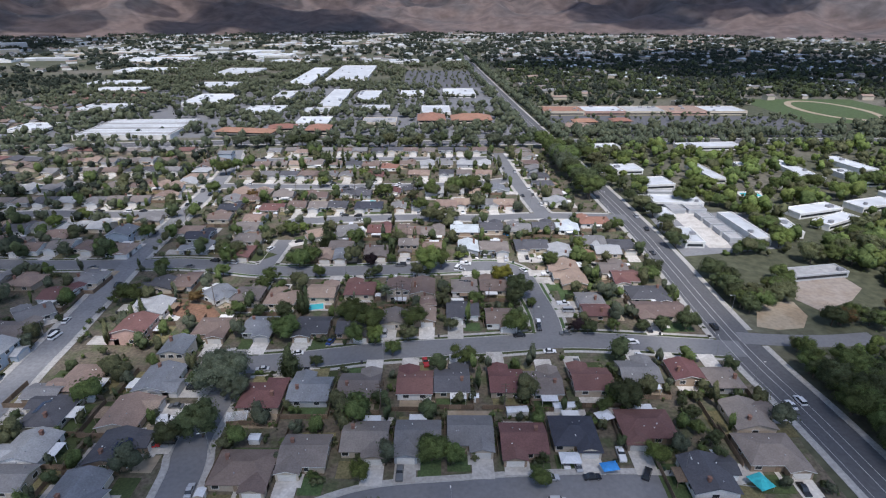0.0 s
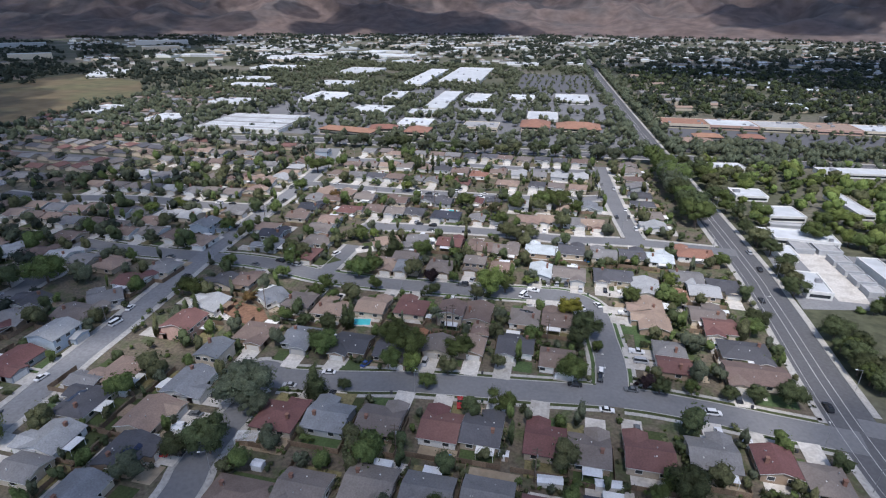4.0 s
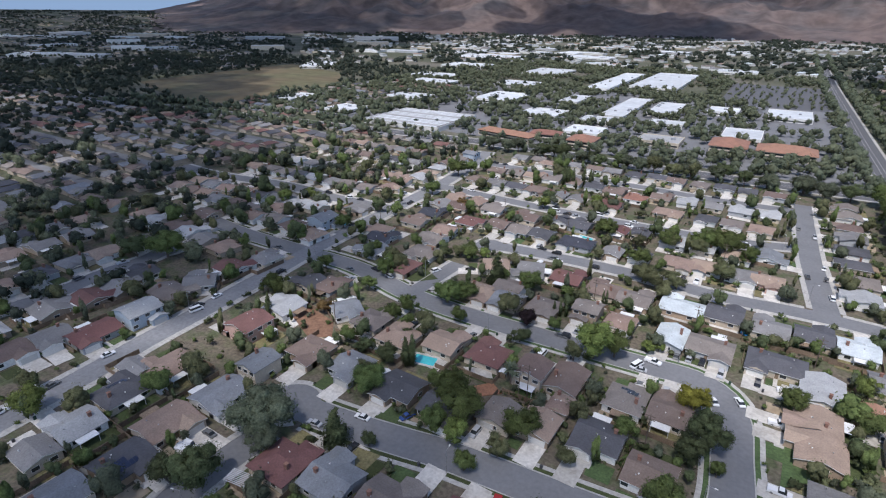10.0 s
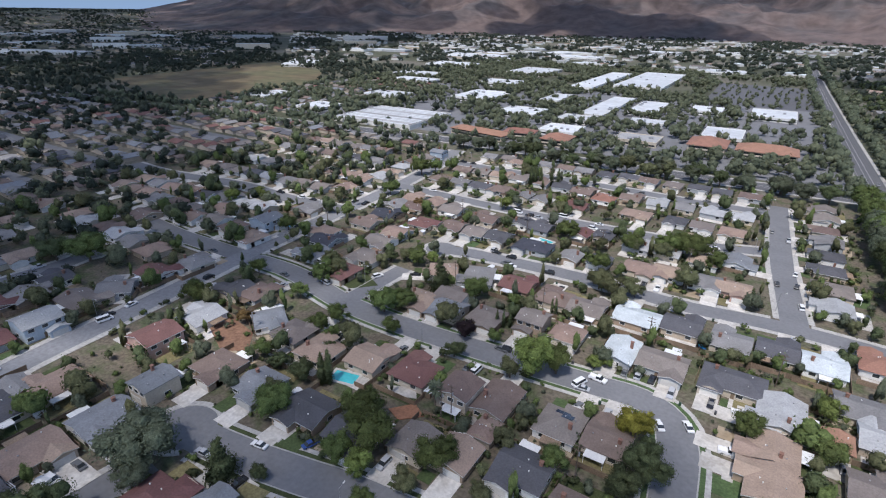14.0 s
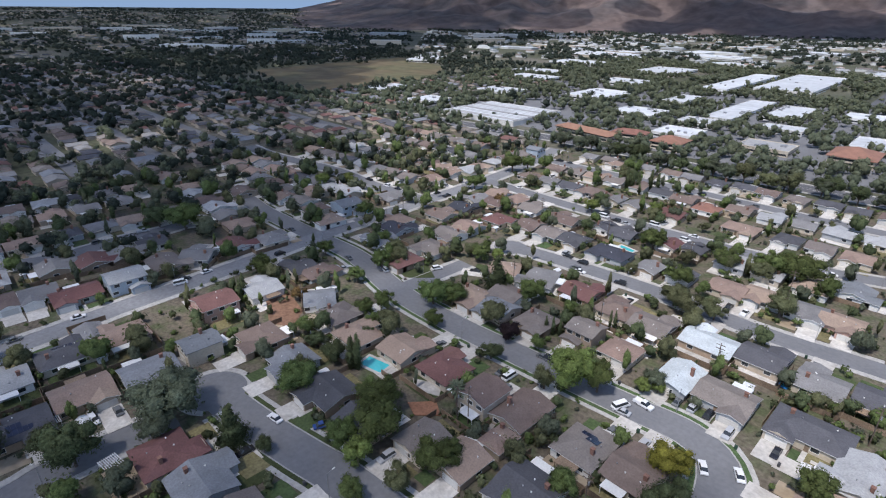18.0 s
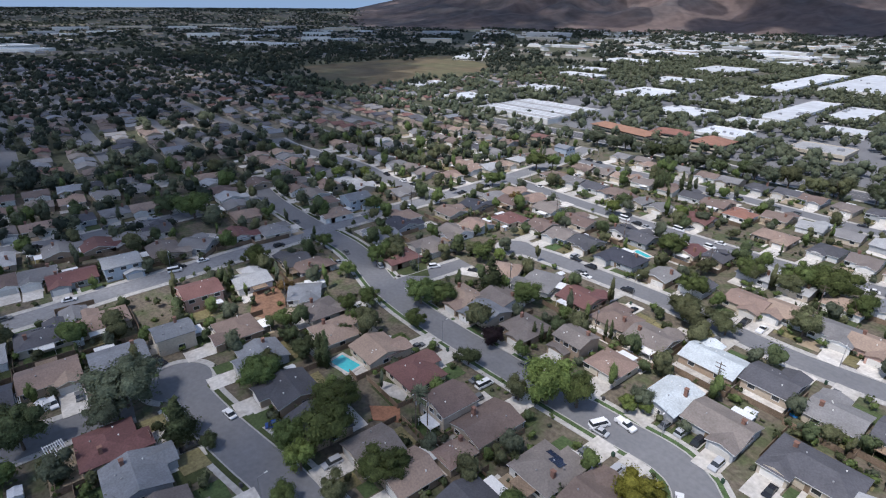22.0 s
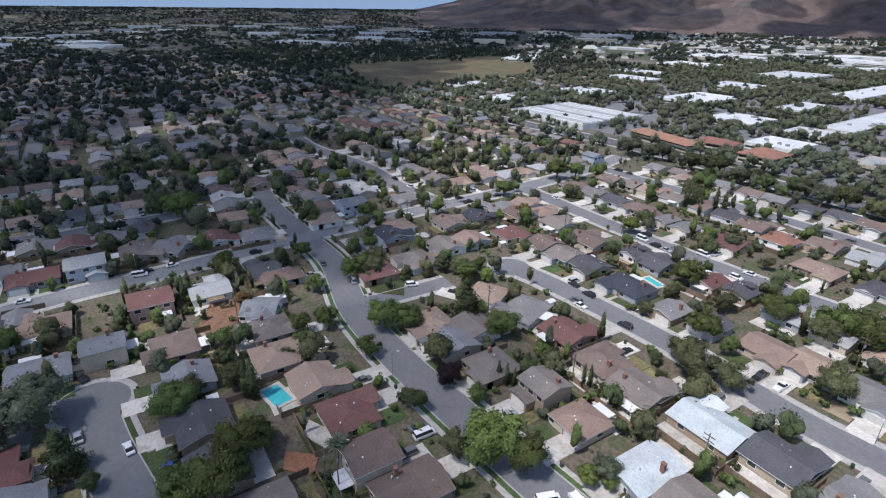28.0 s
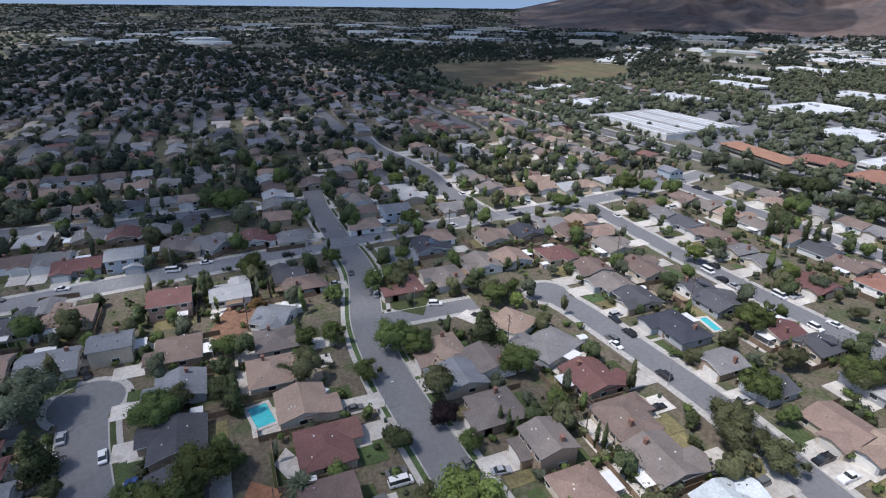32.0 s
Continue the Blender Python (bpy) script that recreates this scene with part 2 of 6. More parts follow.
def roof_shape(w, d, z, kind, over=0.5, pitch=0.29, thick=0.18, turn=False, cx=0.0, cy=0.0, hipcut=0.85):
    """A roof of width w and depth d, ridge along x (or y with turn), eaves at z."""
    if turn:
        w, d = d, w
    a, b = w / 2 + over, d / 2 + over
    rise = b * pitch
    e = z - over * pitch
    r = a if kind == "gable" else max(a - b * hipcut, 0.3)
    top = [(-a, -b, e + thick), (a, -b, e + thick), (a, b, e + thick), (-a, b, e + thick), (-r, 0, e + rise + thick), (r, 0, e + rise + thick)]
    low = [(p[0], p[1], p[2] - thick) for p in top]
    v = top + low
    f = [(0, 1, 5, 4), (2, 3, 4, 5), (1, 2, 5), (3, 0, 4), (7, 6, 10, 11), (9, 8, 11, 10), (8, 7, 11), (6, 9, 10),
         (0, 6, 7, 1), (1, 7, 8, 2), (2, 8, 9, 3), (3, 9, 6, 0)]
    if kind == "gable":
        f = [q for q in f if q not in ((1, 2, 5), (3, 0, 4), (8, 7, 11), (6, 9, 10), (1, 7, 8, 2), (3, 9, 6, 0))]
        f += [(1, 7, 11, 5), (5, 11, 8, 2), (3, 9, 10, 4), (4, 10, 6, 0)]
    if turn:
        v = [(-p[1], p[0], p[2]) for p in v]
    return [(p[0] + cx, p[1] + cy, p[2]) for p in v], f


def wall_shape(s, w, d, h, gable, pitch=0.29, turn=False, cx=0.0, cy=0.0):
    """Four walls; with gables the end walls rise to the ridge."""
    if turn:
        w, d = d, w
    a, b = w / 2, d / 2
    v = [(-a, -b, 0), (a, -b, 0), (a, b, 0), (-a, b, 0), (-a, -b, h), (a, -b, h), (a, b, h), (-a, b, h)]
    f = [(0, 1, 5, 4), (1, 2, 6, 5), (2, 3, 7, 6), (3, 0, 4, 7)]
    if gable:
        v += [(-a, 0, h + b * pitch), (a, 0, h + b * pitch)]
        f = [(0, 1, 5, 4), (1, 2, 6, 9, 5), (2, 3, 7, 6), (3, 0, 4, 8, 7)]
    if turn:
        v = [(-p[1], p[0], p[2]) for p in v]
    s.add([(p[0] + cx, p[1] + cy, p[2]) for p in v], f)


def window_mesh(w, h):
    """One connected window: a frame with a raised rim and a pane set back in it; slot 1 is glass."""
    key = "window_%d_%d" % (w * 10, h * 10)
    if key in bpy.data.meshes:
        return bpy.data.meshes[key]
    v, f, mi = [], [], []
    for g, y in ((0.1, 0.06), (0.1, -0.06), (0.0, -0.06), (0.0, -0.01)):
        v += [(-w / 2 - g, y, -g), (w / 2 + g, y, -g), (w / 2 + g, y, h + g), (-w / 2 - g, y, h + g)]
    for k in range(3):
        for i in range(4):
            j = (i + 1) % 4
            f.append((4 * k + i, 4 * k + j, 4 * k + 4 + j, 4 * k + 4 + i))
            mi.append(0)
    f.append((12, 13, 14, 15))
    mi.append(1)
    me = bpy.data.meshes.new(key)
    me.from_pydata(v, [], f)
    me.materials.append(TRIM)
    me.materials.append(GLASS)
    me.polygons.foreach_set("material_index", mi)
    return me


def child(name, me, parent, m, label=""):
    ob = new(name, me)
    ob.parent, ob.matrix_basis = parent, m
    return tagged(ob, label) if label else ob


def roof_part(v, f, mat, edge, parent, at):
    """A roof whose thin rim carries a fascia board."""
    return put_mesh("roof", v, f, [mat, edge], [1 if min(q) < 6 <= max(q) else 0 for q in f], parent, at)


rnd = random.Random(7)
WORDS = {"brown": "brown", "tan": "tan", "grey": "grey", "dark": "dark grey", "red": "reddish brown", "light": "pale grey", "white": "white", "terracotta": "terracotta",
         "taupe": "taupe", "blue": "blue-grey", "charcoal": "near-black"}
HOUSES = []
DRIVES = []
LOTS = []
STEP = [0]


SPARE = random.Random(77)


def house(x, y, rot, roof="brown", w=13.0, d=11.0, kind="gable", wing=1, wall="", storeys=1, far=False, solar=0, yard=True):
    """A suburban house whose street side faces its own -y. wing: which end carries the garage wing (0: none)."""
    wall = wall or rnd.choice(("cream", "white", "white", "beige", "cream", "grey") if far else ("cream", "cream", "beige", "white", "grey", "tan"))
    h, p = 2.7 * storeys, 0.29
    deep = d > w
    w, d = w * 0.95, d * (0.95 if deep else 1.04)
    rise = "two-storey" if storeys > 1 else "single-storey"
    top = tagged(new("house"), "%s house, %s stucco walls, %s %s shingle roof" % (rise, wall, WORDS[roof], kind), "house", "houses along the streets")
    top.matrix_basis = pose(x, y, 0.1, 0, 0, rot)
    HOUSES.append((x, y, max(w, d) / 2 + 1))
    LOTS.append((x, y, rot, w, d))
    gw, gd = 6.2, 0.0 if deep else 2.6
    gx = wing * (w / 2 - gw / 2)
    s = Shape()
    wall_shape(s, w, d, h, kind == "gable", p, deep)
    if gd:
        wall_shape(s, gw, gd + 2, 2.7, True, p, True, gx, -d / 2 - gd / 2 + 1)
    s.put("wall", WALL[wall], top)
    v, f = roof_shape(w, d, h, kind, pitch=p, turn=deep)
    edge = TRIM if rnd.random() < 0.6 else ROOF[roof]
    cap = roof_part(v, f, ROOF[roof], edge, top, None)
    if gd:
        back = d / 2 if storeys == 1 else 1.0
        v, f = roof_shape(gw, gd + back, 2.7, "gable" if kind == "gable" or rnd.random() < 0.5 else "hip", pitch=p, turn=True, cx=gx, cy=-d / 2 - gd / 2 + back / 2)
        roof_part(v, f, ROOF[roof], edge, top, pose(0, 0, 0.012))
    if wing:
        g = Shape().box(gx - 2.45, gx + 2.45, -d / 2 - gd - 0.04, -d / 2 - gd + 0.1, 0, 2.15)
        for i in range(3):
            g.box(gx - 2.4, gx + 2.4, -d / 2 - gd - 0.07, -d / 2 - gd - 0.03, 0.08 + i * 0.7, 0.68 + i * 0.7)
        g.put("garage_door", DOOR, top)
    wm = window_mesh(1.8, 1.2)
    fx = -wing * w / 4 if wing else w / 4
    child("window", wm, top, pose(fx - 1.9, -d / 2 - 0.03, 0.95))
    for q in (-w / 4, w / 4)[:1 if far else 2]:
        child("window", wm, top, pose(q, d / 2 + 0.03, 0.95, 0, 0, 180))
    if not far:
        child("window", wm, top, pose(-w / 2 - 0.03, 0.5, 0.95, 0, 0, -90))
        child("window", wm, top, pose(w / 2 + 0.03, 1.0, 0.95, 0, 0, 90))
    if storeys > 1:
        for q in (-w / 3, 0, w / 3):
            child("window", wm, top, pose(q, -d / 2 - 0.03, 3.7))
            child("window", wm, top, pose(q, d / 2 + 0.03, 3.7, 0, 0, 180))
    if not far:
        Shape().box(-0.5, 0.5, -d / 2 - 0.05, -d / 2 + 0.05, 0, 2.05).put("front_door", WOOD, top, pose(-gx * 0.12, 0, 0))
    if rnd.random() < 0.5:
        zc = h + (d / 2) * p
        cx = rnd.choice((-1, 1)) * w * 0.3
        Shape().box(cx - 0.45, cx + 0.45, 1.2, 2.0, h, zc + 0.9).box(cx - 0.55, cx + 0.55, 1.1, 2.1, zc + 0.9, zc + 1.05).put("chimney", BRICK, cap)
    for i in range(0 if far else 3):
        vx, vy = rnd.uniform(-w / 3, w / 3), rnd.choice((-1, 1)) * d * rnd.uniform(0.12, 0.3)
        vz = h + (d / 2 - abs(vy)) * p + 0.1
        Shape().tube(vx, vy, vz - 0.2, vz + 0.35, 0.14, 0.14).tube(vx, vy, vz + 0.35, vz + 0.45, 0.22, 0.05).put("vent", rnd.choice((METAL, TRIM)), cap)
    if solar:
        for i in range(solar):
            a = math.atan(p)
            Shape().box(-0.5, 0.5, -0.85, 0.85, 0, 0.06).put("solar_panel", SOLAR, cap, pose(-2.4 + (i % 5) * 1.08, -d / 4 + (i // 5) * 1.75 - 0.5, h + (d / 4 + 0.5 - (i // 5) * 1.75 * 0) * p + 0.25 + (i // 5) * 1.75 * p - 0.3, math.degrees(a)))
    if yard:
        STEP[0] += 1
        up = 0.0035 * (STEP[0] % 13)
        front = -d / 2 - gd
        here, far_off = pose(x, y, 0, 0, 0, rot), 8.2
        for i in range(1, 26):
            if near_road(here @ Vector((gx, front - i * 0.5, 0)), "", 0.5):
                far_off = max(i * 0.5 - 0.3, 0.4)
                break
        c = Shape().box(gx - 3.0, gx + 3.0, front - far_off, front - 0.1, 0, 0.05) if wing else Shape().box(w / 2 - 5, w / 2, -d / 2 - far_off, -d / 2 - 0.1, 0, 0.05)
        c.box(-gx * 0.12 - 0.6, -gx * 0.12 + 0.6, front - min(2.2, far_off), -d / 2 - 0.1, 0, 0.04)
        tagged(c.put("driveway", CONCRETE, None, pose(x, y, 0.12 + up, 0, 0, rot)), "pale concrete driveway in front of a garage", "driveway", kind="structure")
        for i in range(1, 4):
            at = here @ Vector((gx, front - i * far_off / 4, 0))
            mark(at.x, at.y, 2.8, "d")
        if wing and not far and far_off > 5.5:
            at = pose(x, y, 0, 0, 0, rot) @ Vector((gx + rnd.choice((-1.4, 1.4)), front - 3.6, 0))
            DRIVES.append((at.x, at.y, rot + 90))
        side = -1 if gx > 0 else 1
        lx0, lx1 = sorted((side * (w / 2 + 0.5), gx - (-side) * 3.4))
        lawn = Shape().box(lx0, lx1, front - min(4.6, max(far_off - 1.6, 0.2)), -d / 2 - 1.0, 0, 0.06, inset=0.03)
        green = rnd.random()
        tagged(lawn.put("lawn", LAWN if green < 0.55 else DRYLAWN if green < 0.85 else SAND, None, pose(x, y, 0.06 + up, 0, 0, rot)), "small front lawn between house and pavement", "lawn", kind="structure")
        slot = rnd.random()
        if far and slot < 0.15:
            return top
        back = Shape().box(-w / 2 - rnd.uniform(-1, 1.2), w / 2 + rnd.uniform(-2.0, 1.2), d / 2 + 0.1, d / 2 + rnd.uniform(3.8, 6.6), 0, 0.03 + 0.04 * slot)
        green = rnd.random()
        tagged(back.put("back_yard", LAWN if green < 0.24 else DRYLAWN if green < 0.44 else SAND if green < 0.56 else CONCRETE, None, pose(x, y, 0.04 + up, 0, 0, rot)), "small fenced back yard behind a house", "yard", kind="structure")
        if far:
            if SPARE.random() < 0.6:
                bx, bw = SPARE.uniform(-w / 4, w / 4), SPARE.uniform(1.8, 3.0)
                cover = Shape().box(bx - bw, bx + bw, d / 2 + 0.1, d / 2 + 2.9, 2.3, 2.42)
                for sx in (-bw + 0.2, bw - 0.2):
                    cover.box(bx + sx - 0.06, bx + sx + 0.06, d / 2 + 2.6, d / 2 + 2.75, 0, 2.31)
                cover.put("patio_cover", SPARE.choice((TRIM, PLAY, TRIM, WOOD)), top)
            return top
        if rnd.random() < 0.4:
            bx = rnd.uniform(-w / 5, w / 5)
            cover = Shape().box(bx - 2.6, bx + 2.6, d / 2 + 0.1, d / 2 + 3.2, 2.35, 2.47)
            for sx in (-2.4, 2.4):
                cover.box(bx + sx - 0.06, bx + sx + 0.06, d / 2 + 2.9, d / 2 + 3.05, 0, 2.36)
            cover.put("patio_cover", rnd.choice((TRIM, WOOD, PLAY)), top)
        fence(x, y, rot, w, d)
    return top


PANEL = []


def fence(x, y, rot, w, d):
    """A board fence round the back of a lot, panel by panel."""
    if not PANEL:
        p = Shape().box(-1.9, 1.9, -0.03, 0.03, 0.05, 1.75)
        for i in range(3):
            p.box(-1.9 + i * 1.83, -1.76 + i * 1.83, -0.06, 0.06, 0, 1.85)
        p.box(-1.9, 1.9, -0.05, 0.05, 1.75, 1.82)
        me = bpy.data.meshes.new("panel")
        me.from_pydata(p.v, [], p.f)
        me.materials.append(WOOD)
        PANEL.append(me)
    top = tagged(new("fence"), "weathered brown board fence behind a house", "fence", "garden fences")
    top.matrix_basis = pose(x, y, 0.08, 0, 0, rot)
    at = pose(x, y, 0, 0, 0, rot)
    spots = [(-w / 2 - 1.25, d / 2 + 3.3 - i * 3.8, 90) for i in range(round((d + 3) / 3.8))]
    if rot in (180, 90):
        spots += [(-w / 2 - 1.2 + 1.9 + i * 3.8, d / 2 + 5.2, 0) for i in range(round((w + 3) / 3.8))]
    for px, py, turn in spots:
        q = at @ Vector((px, py, 0))
        if free(q.x, q.y, 0.8, "p"):
            child("panel", PANEL[0], top, pose(px, py, 0, 0, 0, turn))


# -- trees --
BALLS = {}


def ball(level):
    """Unit points and triangles of a small sphere."""
    if level not in BALLS:
        bm = bmesh.new()
        bmesh.ops.create_icosphere(bm, subdivisions=level, radius=1.0)
        BALLS[level] = (np.array([v.co[:] for v in bm.verts]), np.array([[v.index for v in f.verts] for f in bm.faces]))
        bm.free()
    return BALLS[level]


def unit(a):
    return a / (np.linalg.norm(a, axis=-1, keepdims=True) + 1e-9)


def sprays(q, c, nrm, size):
    """A small three-cornered leaf spray at each point, facing roughly along nrm."""
    t = unit(np.cross(nrm, q.normal(size=nrm.shape)))
    b = np.cross(nrm, t)
    return np.stack([c - t * size, c + t * size * 0.6 - b * size * 0.85, c + t * size * 0.6 + b * size * 0.85], -2).reshape(-1, 3)


def crown(seed, shape, r, z0, z1, n, leaf):
    """Lumpy boughs with leaf sprays all over them; an uneven outline with gaps."""
    q = np.random.RandomState(seed)
    lobes = []
    k = {"round": 24, "tall": 24, "column": 9, "cone": 14, "wide": 32}[shape]
    for i in range(k):
        u = (i + 0.5) / k
        if shape in ("column", "cone"):
            rr = r * (0.95 - 0.8 * u if shape == "cone" else (0.75 + 0.25 * math.sin(3.1 * u)) * (1.0 - 0.5 * u * u)) * q.uniform(0.85, 1.1)
            lobes.append((q.normal(0, 0.1 * r), q.normal(0, 0.1 * r), z0 + (z1 - z0) * u, rr, (z1 - z0) / k * 1.1))
        else:
            a = q.uniform(0, 6.283)
            t = math.sqrt(q.uniform(0.02, 1)) * r * 0.72
            zz = z0 + (z1 - z0) * (0.26 + 0.56 * q.uniform(0, 1) * (1 - 0.4 * t / r))
            lr = r * q.uniform(0.2, 0.42)
            lobes.append((t * math.cos(a), t * math.sin(a), zz, lr, lr * (1.0 if shape == "tall" else 0.74)))
    lob = np.array(lobes)
    uv, uf = ball(1)
    rough = 1 + q.uniform(-0.2, 0.2, (k, len(uv), 1))
    core = lob[:, None, :3] + uv[None] * rough * lob[:, None, [3, 3, 4]] * 0.76
    cf = (uf[None] + np.arange(k)[:, None, None] * len(uv)).reshape(-1, 3)
    heart = np.array([0, 0, z0 + (z1 - z0) * 0.42])
    cn = unit(uv[None] * 0.45 + unit(core - heart) * 0.6 + q.normal(0, 0.16, core.shape))
    pick = q.choice(k, n, p=lob[:, 3] ** 2 / (lob[:, 3] ** 2).sum())
    dirs = unit(q.normal(size=(n, 3)))
    c = lob[pick, :3] + dirs * lob[pick][:, [3, 3, 4]] * (0.72 + 0.5 * q.uniform(0, 1, n) ** 1.3)[:, None]
    stray = q.uniform(size=n) < 0.2
    c[stray] += q.normal(0, 0.07 * r, (int(stray.sum()), 3))
    nrm = unit(dirs + q.normal(0, 0.35, (n, 3)) + np.array([0, 0, 0.3]))
    vs = sprays(q, c, nrm, leaf * q.uniform(0.6, 1.35, n)[:, None])
    soft = unit(dirs * 0.35 + unit(c - heart) * 0.45 + nrm * 0.45)
    core = core.reshape(-1, 3)
    fs = np.concatenate([cf, np.arange(3 * n).reshape(-1, 3) + len(core)])
    return np.concatenate([core, vs]), fs, np.concatenate([cn.reshape(-1, 3), np.repeat(soft, 3, axis=0)])


def fast_mesh(name, v, f, mats, normals=None):
    me = bpy.data.meshes.new(name)
    v, f = np.asarray(v, np.float32), np.asarray(f, np.int32)
    me.vertices.add(len(v))
    me.vertices.foreach_set("co", v.ravel())
    me.loops.add(f.size)
    me.loops.foreach_set("vertex_index", f.ravel())
    me.polygons.add(len(f))
    me.polygons.foreach_set("loop_start", np.arange(0, f.size, f.shape[1], dtype=np.int32))
    for m in mats:
        me.materials.append(m)
    me.update(calc_edges=True)
    if normals is not None:
        me.polygons.foreach_set("use_smooth", np.ones(len(f), bool))
        me.normals_split_custom_set_from_vertices(np.asarray(normals, np.float32))
    return me


TREES = {}
TREEWORDS = {"green": "leafy green", "dark": "dark green", "bright": "fresh bright green", "olive": "olive green", "lime": "yellow-green", "plum": "dark purple-leaved", "rust": "rusty orange",
             "grey": "grey-green"}


def tree_model(shape, leafkind, seed):
    """Trunk and crown for a tree 10 m high, built once for each kind and then shared."""
    key = (shape, leafkind, seed)
    if key in TREES:
        return TREES[key]
    r, z0, n, leaf = {"round": (4.9, 1.0, 4600, 0.2), "tall": (3.9, 1.2, 4000, 0.19), "column": (1.3, 0.3, 1300, 0.15), "cone": (3.0, 0.6, 2600, 0.18), "wide": (5.3, 1.3, 5200, 0.2)}[shape]
    v, f, soft = crown(seed * 13 + 5, shape, r, z0, 10.0, n, leaf)
    cm = fast_mesh("crown", v, f, [LEAF[leafkind]], soft)
    s = Shape().tube(0, 0, -0.2, 2.4, 0.32, 0.22, 7)
    if shape in ("column", "cone"):
        s.tube(0, 0, 2.4, 9.0, 0.22, 0.05, 6)
    else:
        q = random.Random(seed)
        for i in range(5):
            a = i * 1.257 + q.uniform(-0.3, 0.3)
            t = r * q.uniform(0.35, 0.6)
            s.tube(0, 0, 2.2, q.uniform(5, 7.5), 0.17, 0.05, 5, 0, t * math.cos(a), t * math.sin(a))
    tm = bpy.data.meshes.new("trunk")
    tm.from_pydata(s.v, [], s.f)
    tm.materials.append(BARK)
    TREES[key] = (cm, tm)
    return TREES[key]


TREE_SPOTS = []


def tree(x, y, height=8.0, shape="round", leafkind="green", wide=1.0, name="tree", label=""):
    cm, tm = tree_model(shape, leafkind, rnd.randrange(3))
    top = new(name)
    k = height / 10 * 1.12
    top.matrix_basis = pose(x, y, 0.08, 0, 0, rnd.uniform(0, 360)) @ Matrix.Diagonal((k * wide, k * wide, k, 1))
    child("trunk", tm, top, Matrix())
    child("crown", cm, top, Matrix())
    words = {"round": "rounded garden tree", "tall": "upright tree", "column": "narrow columnar cypress", "cone": "conical conifer", "wide": "broad spreading shade tree"}[shape]
    size = "tall" if height > 10 else "small" if height < 5 else "mid-sized"
    tagged(top, label or "%s %s %s beside the houses" % (size, TREEWORDS[leafkind], words), "tree", "neighbourhood trees")
    TREE_SPOTS.append((x, y))
    return top


# -- cars --
def car_meshes(kind):
    key = "car_body_" + kind
    L, W, H, hood = {"sedan": (4.7, 1.82, 1.45, 1.35), "suv": (4.8, 1.92, 1.75, 1.2), "van": (5.3, 1.98, 2.05, 0.75), "truck": (5.6, 1.98, 1.85, 1.3)}[kind]
    a, b = L / 2, W / 2
    mid = H * 0.56
    s = Shape()
    prof = [(-a, 0.35), (-a, mid * 0.85), (-a + 0.12, mid), (a - hood, mid * 1.02), (a - 0.1, mid * 0.86), (a, mid * 0.66), (a, 0.35)]
    k = len(prof)
    v = []
    for y, ins in ((-b, 0.0), (b, 0.0)):
        v += [(px, y * (0.94 if pz > mid * 0.95 else 1.0), pz) for px, pz in prof]
    f = [tuple(range(k - 1, -1, -1)), tuple(range(k, 2 * k))] + [(i, (i + 1) % k, k + (i + 1) % k, k + i) for i in range(k)]
    s.add(v, f)
    c0, c1 = {"sedan": (-a + 0.75, a - hood + 0.05), "suv": (-a + 0.12, a - hood + 0.05), "van": (-a + 0.08, a - hood + 0.1), "truck": (-0.5, a - hood + 0.05)}[kind]
    t0, t1 = {"sedan": (c0 + 0.7, c1 - 0.75), "suv": (c0 + 0.3, c1 - 0.7), "van": (c0 + 0.1, c1 - 0.55), "truck": (c0 + 0.25, c1 - 0.7)}[kind]
    cab = [(c0, -b * 0.92, mid), (c1, -b * 0.92, mid), (c1, b * 0.92, mid), (c0, b * 0.92, mid), (t0, -b * 0.76, H), (t1, -b * 0.76, H), (t1, b * 0.76, H), (t0, b * 0.76, H)]
    g = Shape().add(cab, [(0, 1, 5, 4), (1, 2, 6, 5), (2, 3, 7, 6), (3, 0, 4, 7)])
    s.box(t0 - 0.04, t1 + 0.04, -b * 0.78, b * 0.78, H - 0.02, H + 0.05, inset=0.05)
    if kind == "truck":
        s.box(-a, -0.55, -b, -b + 0.1, mid, mid + 0.25)
        s.box(-a, -0.55, b - 0.1, b, mid, mid + 0.25)
    wheel = Shape()
    wheel.tube(0, 0, -0.12, 0.12, 0.33, 0.33, 12)
    wheel.tube(0, 0, 0.12, 0.13, 0.2, 0.18, 10, 1)
    return s, g, wheel, a, b


CARS = {}


def car(x, y, rot, paint="white", kind="sedan"):
    if (kind, paint) not in CARS:
        s, g, wheel, a, b = car_meshes(kind)
        top = tagged(new("car"), "%s parked %s with dark windows on the asphalt" % (paint, {"suv": "sport utility car", "truck": "pickup truck"}.get(kind, kind)), "van" if kind == "van" else "truck" if kind == "truck" else "car", "parked cars")
        s.put("body", PAINTS[paint], top)
        g.put("cabin_glass", GLASS, top, None, "dark tinted glass")
        for sx in (-0.62, 0.62):
            for sy in (-1, 1):
                wheel.put("wheel", [TYRE, METAL], top, pose(sx * a, sy * (b - 0.1), 0.33, -90 * sy))
        CARS[(kind, paint)] = top
        top.matrix_basis = pose(x, y, 0.06, 0, 0, rot)
        return top
    return copy_thing(CARS[(kind, paint)], pose(x, y, 0.06, 0, 0, rot))


# ---- ground, hills, streets ----
def lift(x, y):
    """The valley floor is flat near by and rises gently far off."""
    r = math.hypot(x, y - 120)
    return 0.0 if r < 2900 else 96 * (1 - r / (r + 22000 * ((r - 2900) / 1950) ** 2))


